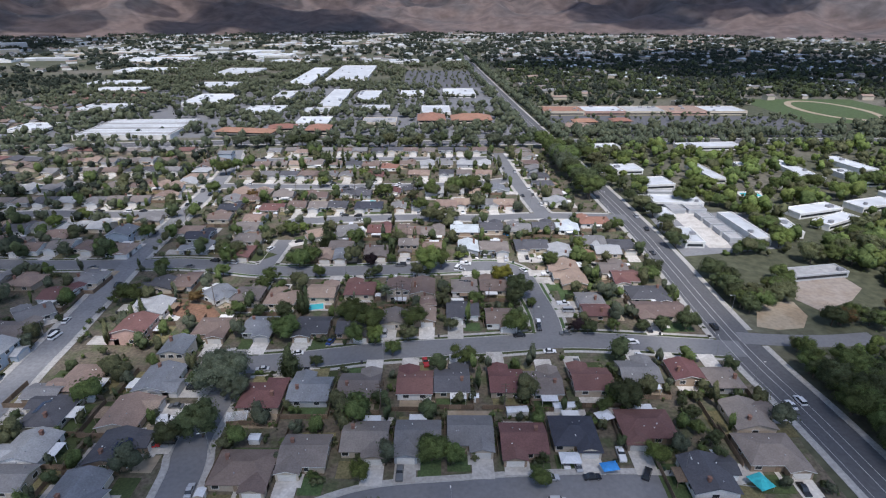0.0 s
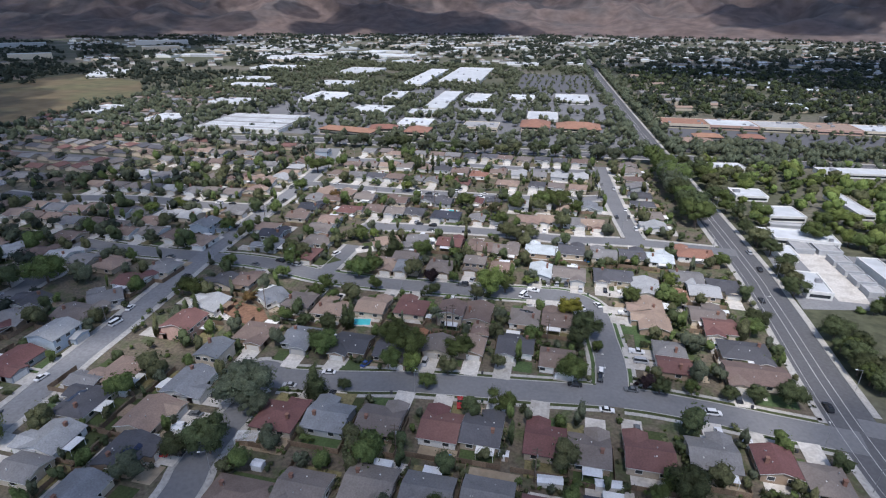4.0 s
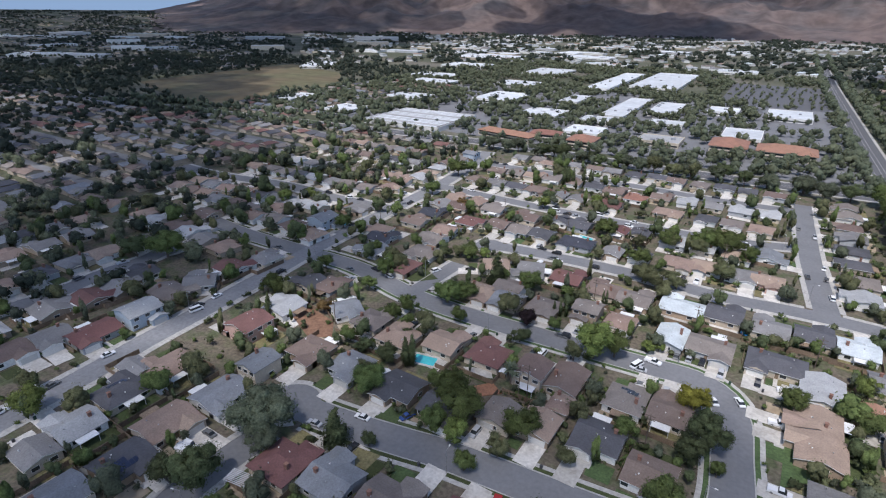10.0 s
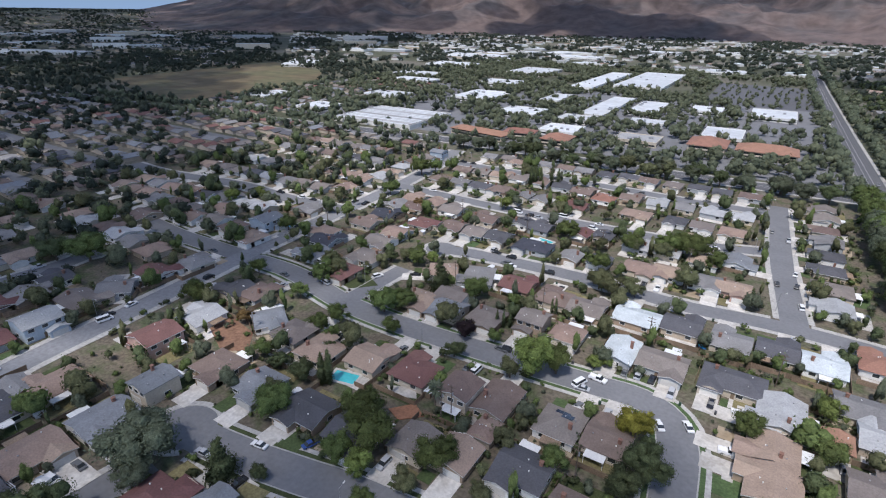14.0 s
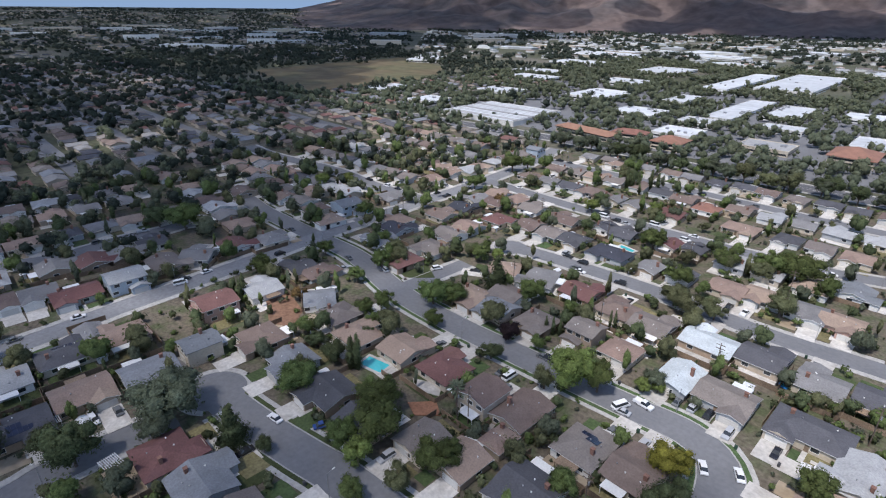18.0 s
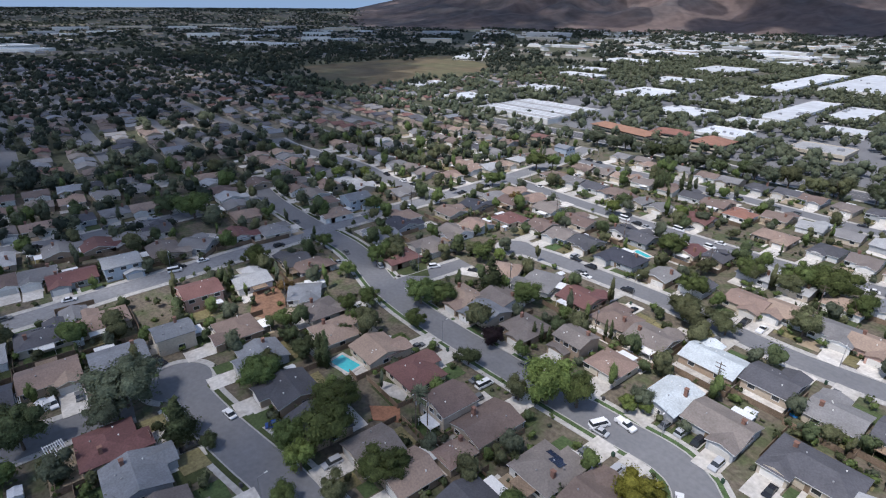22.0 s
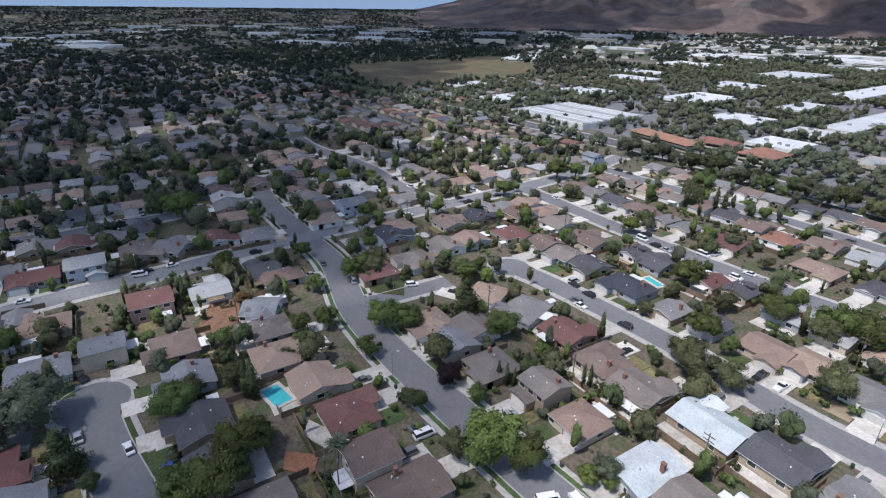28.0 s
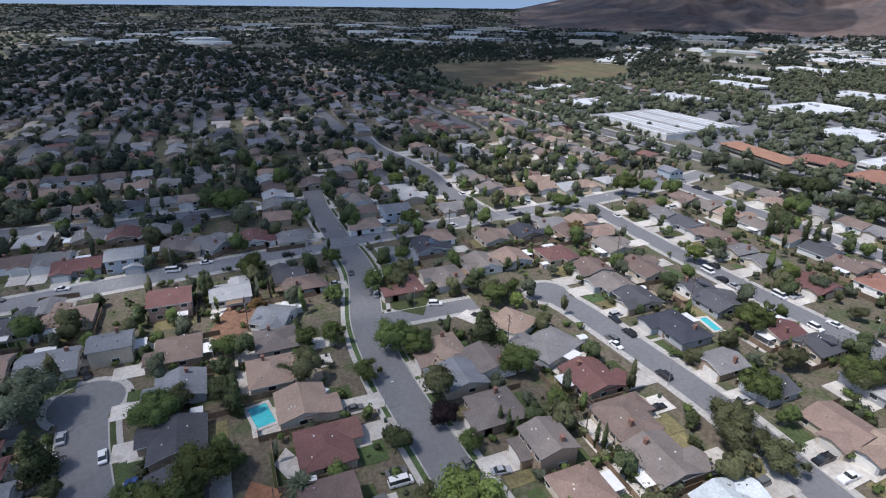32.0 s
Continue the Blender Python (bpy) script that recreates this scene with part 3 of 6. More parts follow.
def make_ground():
    rings = [0, 60, 120, 200, 300, 420, 560, 720, 900, 1100, 1350, 1650, 2000, 2400, 2800, 2950, 3100, 3300, 3500, 3700, 3900, 4100, 4300, 4500, 4700, 4840]
    n = 96
    v, f = [(0, 120, 0)], []
    for r in rings[1:]:
        for i in range(n):
            a = 2 * math.pi * i / n
            x, y = r * math.cos(a), 120 + r * math.sin(a)
            v.append((x, y, lift(x, y)))
    for i in range(n):
        f.append((0, 1 + i, 1 + (i + 1) % n))
    for k in range(len(rings) - 2):
        for i in range(n):
            p, q = 1 + k * n, 1 + (k + 1) * n
            f.append((p + i, q + i, q + (i + 1) % n, p + (i + 1) % n))
    tagged(put_mesh("ground", v, f, GROUND), "wide flat valley floor of soil, grass and paving", "ground", kind="structure")


make_ground()


def make_hills():
    """One range of folded dry hills round the far side of the valley; it sinks into the plain in the west."""
    na, nr = 300, 52
    v, f = [], []
    for i in range(na + 1):
        az = radians(60 - 128 * i / na)          # to the left of +y
        for k in range(nr + 1):
            u = k / nr
            r = 2650 + 2150 * u
            x, y = -r * math.sin(az), 120 + r * math.cos(az)
            deg = math.degrees(az)
            tall = min(max((60 - deg) / 19, 0), 1) ** 1.15
            fold = noise.fractal(Vector((x / 620, y / 620, 3.1)), 0.9, 2.1, 5)
            gully = 1 - 2 * abs(noise.noise(Vector((x / 330 + 0.6 * fold, y / 330, 7.7))))
            small = 1 - 2 * abs(noise.noise(Vector((x / 140, y / 140, 4.4))))
            h = tall * (u ** 1.2) * (300 + 110 * fold) + tall * min(u * 3, 1) * (75 * gully + 26 * small + 30)
            v.append((x, y, max(h, -2) + lift(x, y) * (1 - tall) - 6 * (1 - min(u * 8, 1))))
    for i in range(na):
        for k in range(nr):
            a = i * (nr + 1) + k
            f.append((a, a + 1, a + nr + 2, a + nr + 1))
    ob = put_mesh("hill", v, f, HILL)
    for p in ob.data.polygons:
        p.use_smooth = True
    tagged(ob, "range of dry brown grassy hills with darker patches", "hill", kind="structure")


make_hills()

ROADS = []      # (points, half width)


def spline(pts, step=3.0):
    out = []
    P = [Vector((*p, 0)) for p in pts]
    P = [P[0] * 2 - P[1]] + P + [P[-1] * 2 - P[-2]]
    for i in range(1, len(P) - 2):
        a, b, c, d = P[i - 1:i + 3]
        n = max(2, int((c - b).length / step))
        for k in range(n):
            t = k / n
            out.append(0.5 * ((2 * b) + (c - a) * t + (2 * a - 5 * b + 4 * c - d) * t * t + (3 * b - a - 3 * c + d) * t ** 3))
    out.append(P[-2])
    return out


def road(name, pts, width=11.0, mat=None, walk_w=1.5, label="", bulb=0.0):
    line = spline(pts)
    ROADS.append((name, line, width / 2, walk_w, bulb, mat or ASPHALT, label))


def near_road(p, skip, margin):
    for name, line, half, _w, bulb, *_ in ROADS:
        if name == skip:
            continue
        if bulb and (line[-1] - p).length < bulb + margin:
            return True
        for q in line[::2]:
            if abs(q.x - p.x) < 30 and (q - p).length < half + margin:
                return True
    return False


def sides(line):
    out = []
    for i, p in enumerate(line):
        t = (line[min(i + 1, len(line) - 1)] - line[max(i - 1, 0)]).normalized()
        out.append(Vector((t.y, -t.x, 0)))
    return out


def build_roads():
    for k, (name, line, half, walk_w, bulb, mat, label) in enumerate(ROADS):
        nrm = sides(line)
        z = 0.03 + 0.005 * k
        v, f = [], []
        for p, n in zip(line, nrm):
            v += [(*(p + n * half).xy, z), (*(p - n * half).xy, z)]
        f = [(2 * i, 2 * i + 2, 2 * i + 3, 2 * i + 1) for i in range(len(line) - 1)]
        if bulb:
            c = line[-1]
            b0 = len(v)
            v += [(c.x + bulb * math.cos(a * math.pi / 14), c.y + bulb * math.sin(a * math.pi / 14), z + 0.004) for a in range(28)]
            f.append(tuple(range(b0, b0 + 28)))
        tagged(put_mesh("road", v, f, mat), label or "worn grey asphalt residential street", "road", kind="structure")
        if not walk_w:
            continue
        if bulb:
            c, back = line[-1], line[-1] - line[-4]
            a0 = math.atan2(back.y, back.x)
            gap = math.asin(min((half + 0.4) / bulb, 1.0)) + 0.04
            for nm, r0, r1, zt, m, lab in (("kerb", bulb, bulb + 0.35, 0.17, KERB, "pale concrete kerb round the turning circle"),
                                           ("pavement", bulb + 0.354, bulb + 1.9, 0.15, PAVING, "concrete pavement round the turning circle")):
                v, f = [], []
                for i in range(33):
                    a = a0 - (math.pi - gap) + 2 * (math.pi - gap) * i / 32
                    for r, zz in ((r0, 0), (r0, zt), (r1, zt), (r1, 0)):
                        v.append((c.x + r * math.cos(a), c.y + r * math.sin(a), zz))
                f = [(4 * i + j, 4 * i + j + 1, 4 * i + j + 5, 4 * i + j + 4) for i in range(32) for j in range(3)]
                tagged(put_mesh(nm, v, f, m), lab, nm, kind="structure")
        for side in (1, -1):
            run = []
            runs = []
            for p, n in zip(line, nrm):
                q = p + n * side * (half + 1)
                if near_road(q, name, 0.3) or (bulb and (q - line[-1]).length < bulb + 0.5):
                    if len(run) > 1:
                        runs.append(run)
                    run = []
                else:
                    run.append((p, n * side))
            if len(run) > 1:
                runs.append(run)
            for run in runs:
                green = 1.3 if name in ("s1", "s2") else 0.0
                strips = [("kerb", half, half + 0.35, 0.17, KERB, "pale concrete kerb along the street"),
                          ("pavement", half + 0.354 + green, half + 0.6 + walk_w + green * 0.7, 0.15, PAVING, "concrete pavement beside the street")]
                if green:
                    strips.append(("verge", half + 0.354, half + 0.35 + green, 0.145, LAWN, "narrow grass verge between kerb and pavement"))
                for nm, o0, o1, zt, m, lab in strips:
                    v, f = [], []
                    for p, n in run:
                        v += [(*(p + n * o0).xy, 0), (*(p + n * o0).xy, zt), (*(p + n * o1).xy, zt), (*(p + n * o1).xy, 0)]
                    for i in range(len(run) - 1):
                        for j in range(3):
                            f.append((4 * i + j, 4 * i + j + 1, 4 * i + j + 5, 4 * i + j + 4))
                    tagged(put_mesh(nm, v, f, m), lab, nm, kind="structure")


road("arterial", [(123, -60), (116.5, 108), (112, 160), (111, 195), (111.5, 255), (110, 313), (95, 575), (83, 790), (58, 1300), (38, 1900)], 14.8, DARK_ASPHALT, 1.8, "wide four-lane arterial road of dark asphalt")
road("s0", [(-69, 74), (-46, 86), (-21, 98.5), (5, 102), (32, 104), (58, 104), (82, 100)], 10)
road("s0w", [(-68, 40), (-69, 103), (-71.5, 118), (-72, 131), (-71, 146)], 9.6)
road("s1", [(111, 168.5), (90, 170.5), (68, 173), (44, 174), (14, 170.5), (-22, 166.5), (-37, 163.5), (-52, 160.5), (-66, 158.5), (-75, 158)], 10.4, bulb=8.6)
road("s2", [(41, 173), (41.5, 191), (39.5, 208), (37.5, 224), (33, 234), (24, 238.5), (8, 237), (-26, 234), (-58, 232), (-86, 233), (-122, 240), (-156, 239), (-200, 238), (-236, 241)], 10.2)
road("s5", [(-133, 40), (-139, 122), (-143, 152), (-145, 175), (-149, 210), (-153, 245), (-156, 290), (-160, 360), (-168, 420), (-180, 470)], 10, PALE_ASPHALT, 1.9, "pale worn asphalt street with wide pavements")
road("s4", [(110, 306), (60, 308), (23, 304), (-18, 305), (-64, 301), (-83, 297)], 9.4, bulb=7.4)
road("s12", [(-86, 236), (-85.5, 250), (-85, 270)], 7.6)
road("s6", [(61, 308), (57, 340), (53, 374), (49, 430), (47, 462)], 9.4)
road("s8", [(52, 384), (30, 376), (5, 371), (-31, 367), (-90, 365), (-146, 366), (-160, 366)], 9.4)
road("s9", [(47, 446), (0, 442), (-59, 442), (-123, 438), (-165, 436)], 9.4)
road("s11", [(113, 176), (127, 174.5), (146, 174), (165, 176)], 8, None, 0)
road("s10", [(-213, 96), (-211, 128), (-207, 148), (-210, 172), (-209, 190), (-212, 204)], 10, bulb=8)
road("s7", [(-156, 312), (-201, 308), (-246, 309), (-308, 298), (-345, 298)], 11)
road("boulevard", [(-700, 430), (-420, 470), (-190, 500), (-86, 497), (0, 500), (96, 506), (300, 512), (700, 520)], 18, DARK_ASPHALT, 1.8, "broad tree-lined boulevard of dark asphalt")
build_roads()


def stripe(line, off, width, z, dash=0.0, gap=0.0, label="painted white lane line"):
    """A painted line along a road at a sideways distance, whole or dashed."""
    nrm = sides(line)
    v, f = [], []
    run = 0.0
    for i in range(len(line) - 1):
        a, b, na, nb = line[i], line[i + 1], nrm[i], nrm[i + 1]
        run += (b - a).length
        if dash and run % (dash + gap) > dash:
            continue
        k = len(v)
        for p, n in ((a, na), (b, nb)):
            v += [(*(p + n * (off - width / 2)).xy, z), (*(p + n * (off + width / 2)).xy, z)]
        f.append((k, k + 2, k + 3, k + 1))
    tagged(put_mesh("lane_line", v, f, PAINT), label, "road marking", kind="structure")


for _n, _line, _half, *_ in ROADS:
    if _n in ("arterial", "boulevard"):
        _z = 0.05 + 0.005 * [r[0] for r in ROADS].index(_n)
        for _o in (-1.5, 1.5):
            stripe(_line, _o, 0.2, _z)
        stripe(_line, 1.6 - _half, 0.14, _z, label="white edge line of the cycle lane")


# ---- which spots are taken ----
CELL = {}


def mark(x, y, r, what):
    for i in range(int((x - r) // 10), int((x + r) // 10) + 1):
        for j in range(int((y - r) // 10), int((y + r) // 10) + 1):
            CELL.setdefault((i, j), []).append((x, y, r, what))


def free(x, y, r=0.0, what="hr"):
    return all(w not in what or (x - a) ** 2 + (y - b) ** 2 > (q + r) ** 2 for a, b, q, w in CELL.get((int(x // 10), int(y // 10)), ()))


for _n, _line, _half, _w, _bulb, *_ in ROADS:
    for _p in _line:
        mark(_p.x, _p.y, _half + 0.6, "r")
    if _bulb:
        mark(_line[-1].x, _line[-1].y, _bulb + 0.5, "r")

for _x, _y, _r in ((-54, 198, 5.0), (-46, 334, 5.5), (-166, 277, 5.0)):
    mark(_x, _y, _r, "p")

# ---- houses along the streets ----
house(-53, 109, 0, "brown", kind="hip", wing=1, w=16)
house(-38, 115, 0, "taupe", wing=-1)
house(-22, 120.5, 0, "taupe", wing=1)
house(-7, 121, 0, "grey", wing=-1)
house(8, 123, 0, "grey", wing=1)
house(23, 120, 0, "red", wing=-1)
house(38, 123, 0, "charcoal", kind="hip", wing=1)
house(60, 126, 0, "red", kind="hip", wing=-1, w=16)
house(92, 130, 90, "taupe", wing=1)
house(91, 116, 0, "taupe", kind="hip", wing=1, w=16)
house(70, 107, 90, "dark", wing=1)
house(-57, 138.5, 180, "red", kind="hip", wing=-1)
house(-42.5, 141.5, 180, "blue", wing=1)
house(-27, 143.5, 180, "taupe", wing=-1)
house(-9, 145, 180, "red", wing=1, w=11.4)
house(3, 146, 180, "dark", wing=-1, w=11.4)
house(21, 146, 180, "red", wing=1, w=11.4)
house(33, 145, 180, "taupe", wing=-1, w=11.4)
house(49, 147, 180, "red", wing=1)
house(66, 151, 180, "grey", wing=-1)
house(82, 152, 180, "red", wing=1, w=10.4)
house(93, 148, 180, "taupe", kind="hip", wing=-1, w=10.4)
house(-95.5, 130.5, 90, "tan", wing=1, w=14.5)
house(-93.5, 147, 90, "blue", wing=-1, w=14.5)
house(-119, 147, -90, "tan", kind="hip", wing=1, w=14.5)
house(-119, 131, -90, "dark", kind="hip", wing=-1, solar=6, w=14.5)
house(-91, 116, 90, "dark", wing=1, solar=8)
house(-115, 116, -90, "light", wing=1, w=11.8)
house(-93, 101, 90, "blue", wing=-1)
house(-113, 105, -90, "grey", wing=-1, w=9.0)
house(-94, 162, 0, "blue", wing=-1, storeys=2, w=9)
house(-88, 179, 0, "brown", kind="hip", wing=1)
house(-116, 176, -90, "red", wing=1, storeys=2, wall="pink")
house(-118, 194, -90, "light", wing=-1, wall="white")
house(-70, 180, 0, "blue", wing=1, w=11)
house(-50, 180, 0, "dark", wing=-1)
house(-34, 180, 0, "dark", wing=1)
house(-19, 186, 0, "taupe", wing=-1, w=10.4)
house(-8, 188, 0, "tan", wing=1, w=10.4)
house(8, 193, 0, "dark", wing=-1)
house(-97, 206, 60, "blue", wing=1, w=11)
house(-83, 205, 180, "taupe", kind="hip", wing=-1, w=12)
house(-68, 202, 180, "tan", kind="hip", wing=1)
house(-52, 207.5, 180, "tan", wing=-1, w=12)
house(-36, 210, 180, "red", kind="hip", wing=1)
house(-19, 208, 180, "brown", wing=-1, storeys=2, w=10.0)
house(-9, 212, 180, "brown", wing=1, w=10.8, d=15)
house(9.5, 212.5, 180, "taupe", kind="hip", wing=-1, solar=8, w=11.4)
house(22, 214, 180, "brown", wing=1, w=11.4)
house(-61, 248, 0, "tan", kind="hip", wing=1, w=13.3)
house(-48, 248, 0, "blue", wing=-1, w=11.5)
house(-33.5, 251, 0, "taupe", kind="hip", wing=1, w=12)
house(-17.5, 255.5, 0, "taupe", wing=-1, storeys=2, w=10.0, d=8.8)
house(-5, 256, 0, "tan", kind="hip", wing=1, w=10.8)
house(13, 256.5, 0, "white", wing=-1, w=10.1, d=15)
house(26, 257, 0, "taupe", wing=1, w=14.7)
house(46, 259, 0, "dark", kind="hip", wing=-1, w=18)
house(59, 250, -90, "light", wing=1, w=17)
house(-35, 280, 180, "red", wing=-1)
house(-19, 278, 180, "brown", kind="hip", wing=1)
house(-5.5, 277, 180, "taupe", wing=-1)
house(12, 281, 180, "white", wing=1, w=16)
house(26.7, 284, 180, "dark", wing=-1)
house(42.5, 282.5, 180, "grey", wing=1, w=12.4)
house(56, 285, 180, "dark", wing=-1, w=12.4)
house(58, 233, -90, "tan", wing=1, w=11.5)
house(59, 220, -90, "tan", wing=-1, w=13.3)
house(62, 202, -90, "grey", kind="hip", wing=1, w=9.4)
house(62, 192, -90, "red", wing=-1, w=9.4)
house(83, 253, 180, "light", wing=1)
house(80, 231, 180, "taupe", wing=-1)
house(83, 223, 0, "red", wing=-1, w=12)
house(88, 207, 0, "dark", kind="hip", wing=1, w=17)
house(88, 193, 0, "brown", wing=-1, w=20)
house(72, 246, 0, "terracotta", wing=1, w=7, d=8)
house(87, 294, 180, "terracotta", kind="hip", wing=1, w=18)
house(69, 284, 180, "white", wing=-1, w=12.4)
house(78, 265, 0, "grey", wing=1, w=14)
house(2, 324, 0, "tan", wing=1)
house(38, 326, 0, "tan", wing=1, wall="pink")
house(36, 355, 90, "blue", wing=-1)
house(-27.5, 318, 0, "grey", wing=1, w=9.4)
house(-15, 321, 0, "dark", wing=-1, w=9.4)
house(-46, 320, 0, "charcoal", kind="hip", wing=-1, w=17)
house(-65, 321, 0, "dark", wing=1, w=11.4)
house(-77, 320, 0, "taupe", wing=-1, w=11.4)
house(-90, 321, 0, "brown", wing=1, w=11)
house(-83, 339, 180, "brown", wing=1, w=16)
house(-64, 345, 180, "dark", wing=-1, solar=10, w=9.3)
house(-53, 344, 180, "dark", wing=1, w=11.5)
house(-33, 348, 180, "red", wing=-1, w=9.0)
house(-23, 351, 180, "dark", wing=1, solar=8, w=9.8)
house(-104, 341, 180, "taupe", wing=1)
house(-123, 334, 180, "brown", wing=-1)
house(-67, 274, -60, "tan", kind="hip", wing=1, w=12)
house(-106, 315, 90, "red", kind="hip", wing=1)
house(-109, 297, 0, "tan", wing=-1, w=12)
house(-109, 284, 0, "taupe", wing=1)
house(-103, 267, 0, "taupe", kind="hip", wing=-1, w=15)
house(-102, 250, 0, "red", kind="hip", wing=1)
house(-125, 256, -90, "blue", wing=1, w=12)
house(-131, 270, 180, "charcoal", wing=-1, solar=12)
house(-130, 299, 180, "brown", wing=1)
house(-130, 315, 180, "charcoal", wing=-1)
house(-135, 330, -90, "grey", wing=1)
house(-52, 278, -70, "grey", kind="hip", wing=1, w=16)
house(-158, 159, 90, "light", wing=1, storeys=2, wall="blue")
house(-160, 143, 90, "red", wing=-1, w=16)
house(-164, 189, 225, "grey", wing=1)
house(-164, 205, 180, "red", wing=-1)
house(-160, 220, 180, "grey", kind="hip", wing=1)
house(-165, 176, 180, "taupe", wing=-1, w=16)
house(-124, 214, -90, "dark", wing=1, w=11)
house(-116, 217, 180, "brown", kind="hip", wing=-1, w=11)
house(-163, 253, 0, "tan", kind="hip", wing=1)
house(-171, 269, 90, "blue", wing=1, storeys=2, wall="blue")
house(-171, 297, 90, "grey", wing=-1)
house(-181, 337, 90, "tan", wing=1)
house(-185, 358, 90, "tan", wing=-1)
house(-206, 272, 0, "tan", wing=1)
house(-210, 254, 0, "brown", wing=-1)
house(-234, 242, 0, "brown", wing=1)
house(-127, 140, 90, "grey", wing=1, w=7.5)
house(-185, 167, 180, "grey", wing=1)
house(-187, 155, 180, "red", wing=-1)
house(-190, 142, 180, "grey", wing=1)
house(-141, 416, 0, "brown", wing=1)
house(-127, 389, 0, "grey", wing=1)
house(-91, 386, 0, "brown", wing=1, w=8.4)
house(-82, 387, 0, "grey", wing=-1, w=8.4)
house(-71, 386, 0, "grey", wing=1, w=10.0)
house(-50, 388, 0, "red", wing=1)
house(-41, 409, 180, "terracotta", kind="hip", wing=1)
house(-56, 415, 180, "brown", wing=-1)
house(-18, 393, 0, "tan", kind="hip", wing=1, w=16)
house(-120, 456, 0, "tan", kind="hip", wing=-1)
house(-178, 440, 90, "blue", wing=1, storeys=2, wall="blue", w=10)

house(23, 187, 0, "brown", wing=1, w=12)
house(-6, 201, 0, "tan", kind="hip", wing=0, w=6, d=5, yard=False)
for _x, _y, _r in HOUSES:
    mark(_x, _y, _r, "h")
NEAR = list(HOUSES)
mark(-54, 198, 5.5, "h")
mark(-46, 334, 5, "h")
mark(-166, 277, 4.5, "h")
MIX = ("brown", "tan", "grey", "dark", "tan", "taupe", "light", "brown", "grey", "taupe", "light")


def row(x0, y0, x1, y1, rot, lot=14.2, skip=0.05):
    """Fills the rest of a street's lots with plain houses where none stands yet."""
    n = max(1, round(math.hypot(x1 - x0, y1 - y0) / lot))
    for i in range(n):
        u = (i + 0.5) / n
        x, y = x0 + (x1 - x0) * u + rnd.uniform(-1, 1), y0 + (y1 - y0) * u + rnd.uniform(-1.5, 1.5)
        if rnd.random() < skip:
            continue
        if free(x, y, 3.8, "h") and free(x, y, 7, "r"):
            house(x, y, rot + rnd.uniform(-4, 4), rnd.choice(MIX), w=rnd.uniform(11, 13.2), kind=rnd.choice(("gable", "gable", "hip")), wing=rnd.choice((-1, 1)), far=True)
            mark(x, y, 8, "h")


row(-70, 82, 80, 84, 180)
row(-175, 60, -170, 140, 90)
row(-60, 286, 100, 288, 180)
row(-60, 258, 100, 260, 0)
row(-78, 325, 48, 327, 0)
row(73, 320, 69, 470, -90, 19.5, 0.1)
row(-140, 344, 45, 350, 180)
row(-150, 388, 38, 394, 0)
row(-150, 417, 38, 421, 180)
row(-150, 461, 38, 466, 0)
row(-176, 320, -186, 460, 90)
row(-138, 255, -138, 355, -90)
row(-229, 100, -227, 205, 90)
row(-192, 100, -190, 200, -90)
row(-300, 265, -175, 258, 0)
row(-300, 222, -180, 218, 180)
row(-300, 324, -185, 330, 0)
row(-300, 278, -185, 284, 180)
row(-300, 352, -190, 362, 180)
row(-300, 396, -195, 400, 0)
row(-300, 424, -200, 428, 180)
row(-262, 90, -258, 205, -90)
row(-285, 90, -282, 205, 90)

# ---- named trees ----
tree(-7, 231, 14, "tall", "bright", 1.15)
tree(-1, 236, 11, "tall", "green")
tree(-12, 226, 9, "tall", "olive")
tree(27, 221, 9.5, "round", "lime", 1.0)
tree(33, 207, 11, "wide", "dark", 0.95)
tree(30, 199, 9, "round", "dark")
tree(-72, 145, 13, "wide", "grey", 1.25)
tree(-66, 139, 9, "wide", "grey", 0.9)
tree(-52, 153, 11, "cone", "dark", 1.25)
tree(-28, 180, 12, "tall", "green", 1.25)
tree(-36, 186, 11, "round", "green", 1.1)
tree(-25, 171, 8, "tall", "bright", 1.1)
tree(-33, 172, 8, "round", "green")
tree(-59, 175, 9, "wide", "green", 1.1)
tree(-65, 181, 7, "round", "olive")
tree(-69, 236, 9.5, "wide", "green", 1.1)
tree(-64, 241, 9, "round", "green", 1.1)
tree(-77, 221, 8, "round", "green")
tree(-60, 261, 13, "cone", "dark", 1.25)
tree(-46, 264, 9, "round", "green", 1.15)
tree(-57, 226, 7.5, "round", "green")
tree(-55.5, 193, 11, "column", "dark", 1.1, "cypress")
tree(-57, 191.5, 10, "column", "dark", 1.1, "cypress")
tree(-58.5, 193, 9, "column", "dark", 1.0, "cypress")
tree(-35, 238, 6.5, "round", "plum", 1.1)
tree(-29, 250, 6, "column", "dark", 1.0, "cypress")
tree(-27, 251, 6, "column", "dark", 1.0, "cypress")
tree(-25, 252, 5.5, "column", "dark", 1.0, "cypress")
tree(-8, 299, 9, "wide", "olive")
tree(-2, 296, 9, "wide", "olive")
tree(6, 300, 9, "round", "olive", 1.1)
tree(21, 319, 10, "wide", "olive")
tree(18, 352, 13, "wide", "green", 1.1)
tree(8, 350, 12, "wide", "green")
tree(-8, 345, 10, "wide", "green")
tree(28, 344, 10, "round", "green")
tree(8, 245, 5, "round", "bright")
tree(11, 248, 4, "round", "bright")
tree(-129, 203, 9, "round", "green", 1.1)
tree(-136, 201, 9, "round", "green")
tree(-77, 120, 9, "round", "dark")
tree(-120, 188, 9, "column", "dark", 1.1, "cypress")
tree(-118, 186, 8, "column", "dark", 1.0, "cypress")
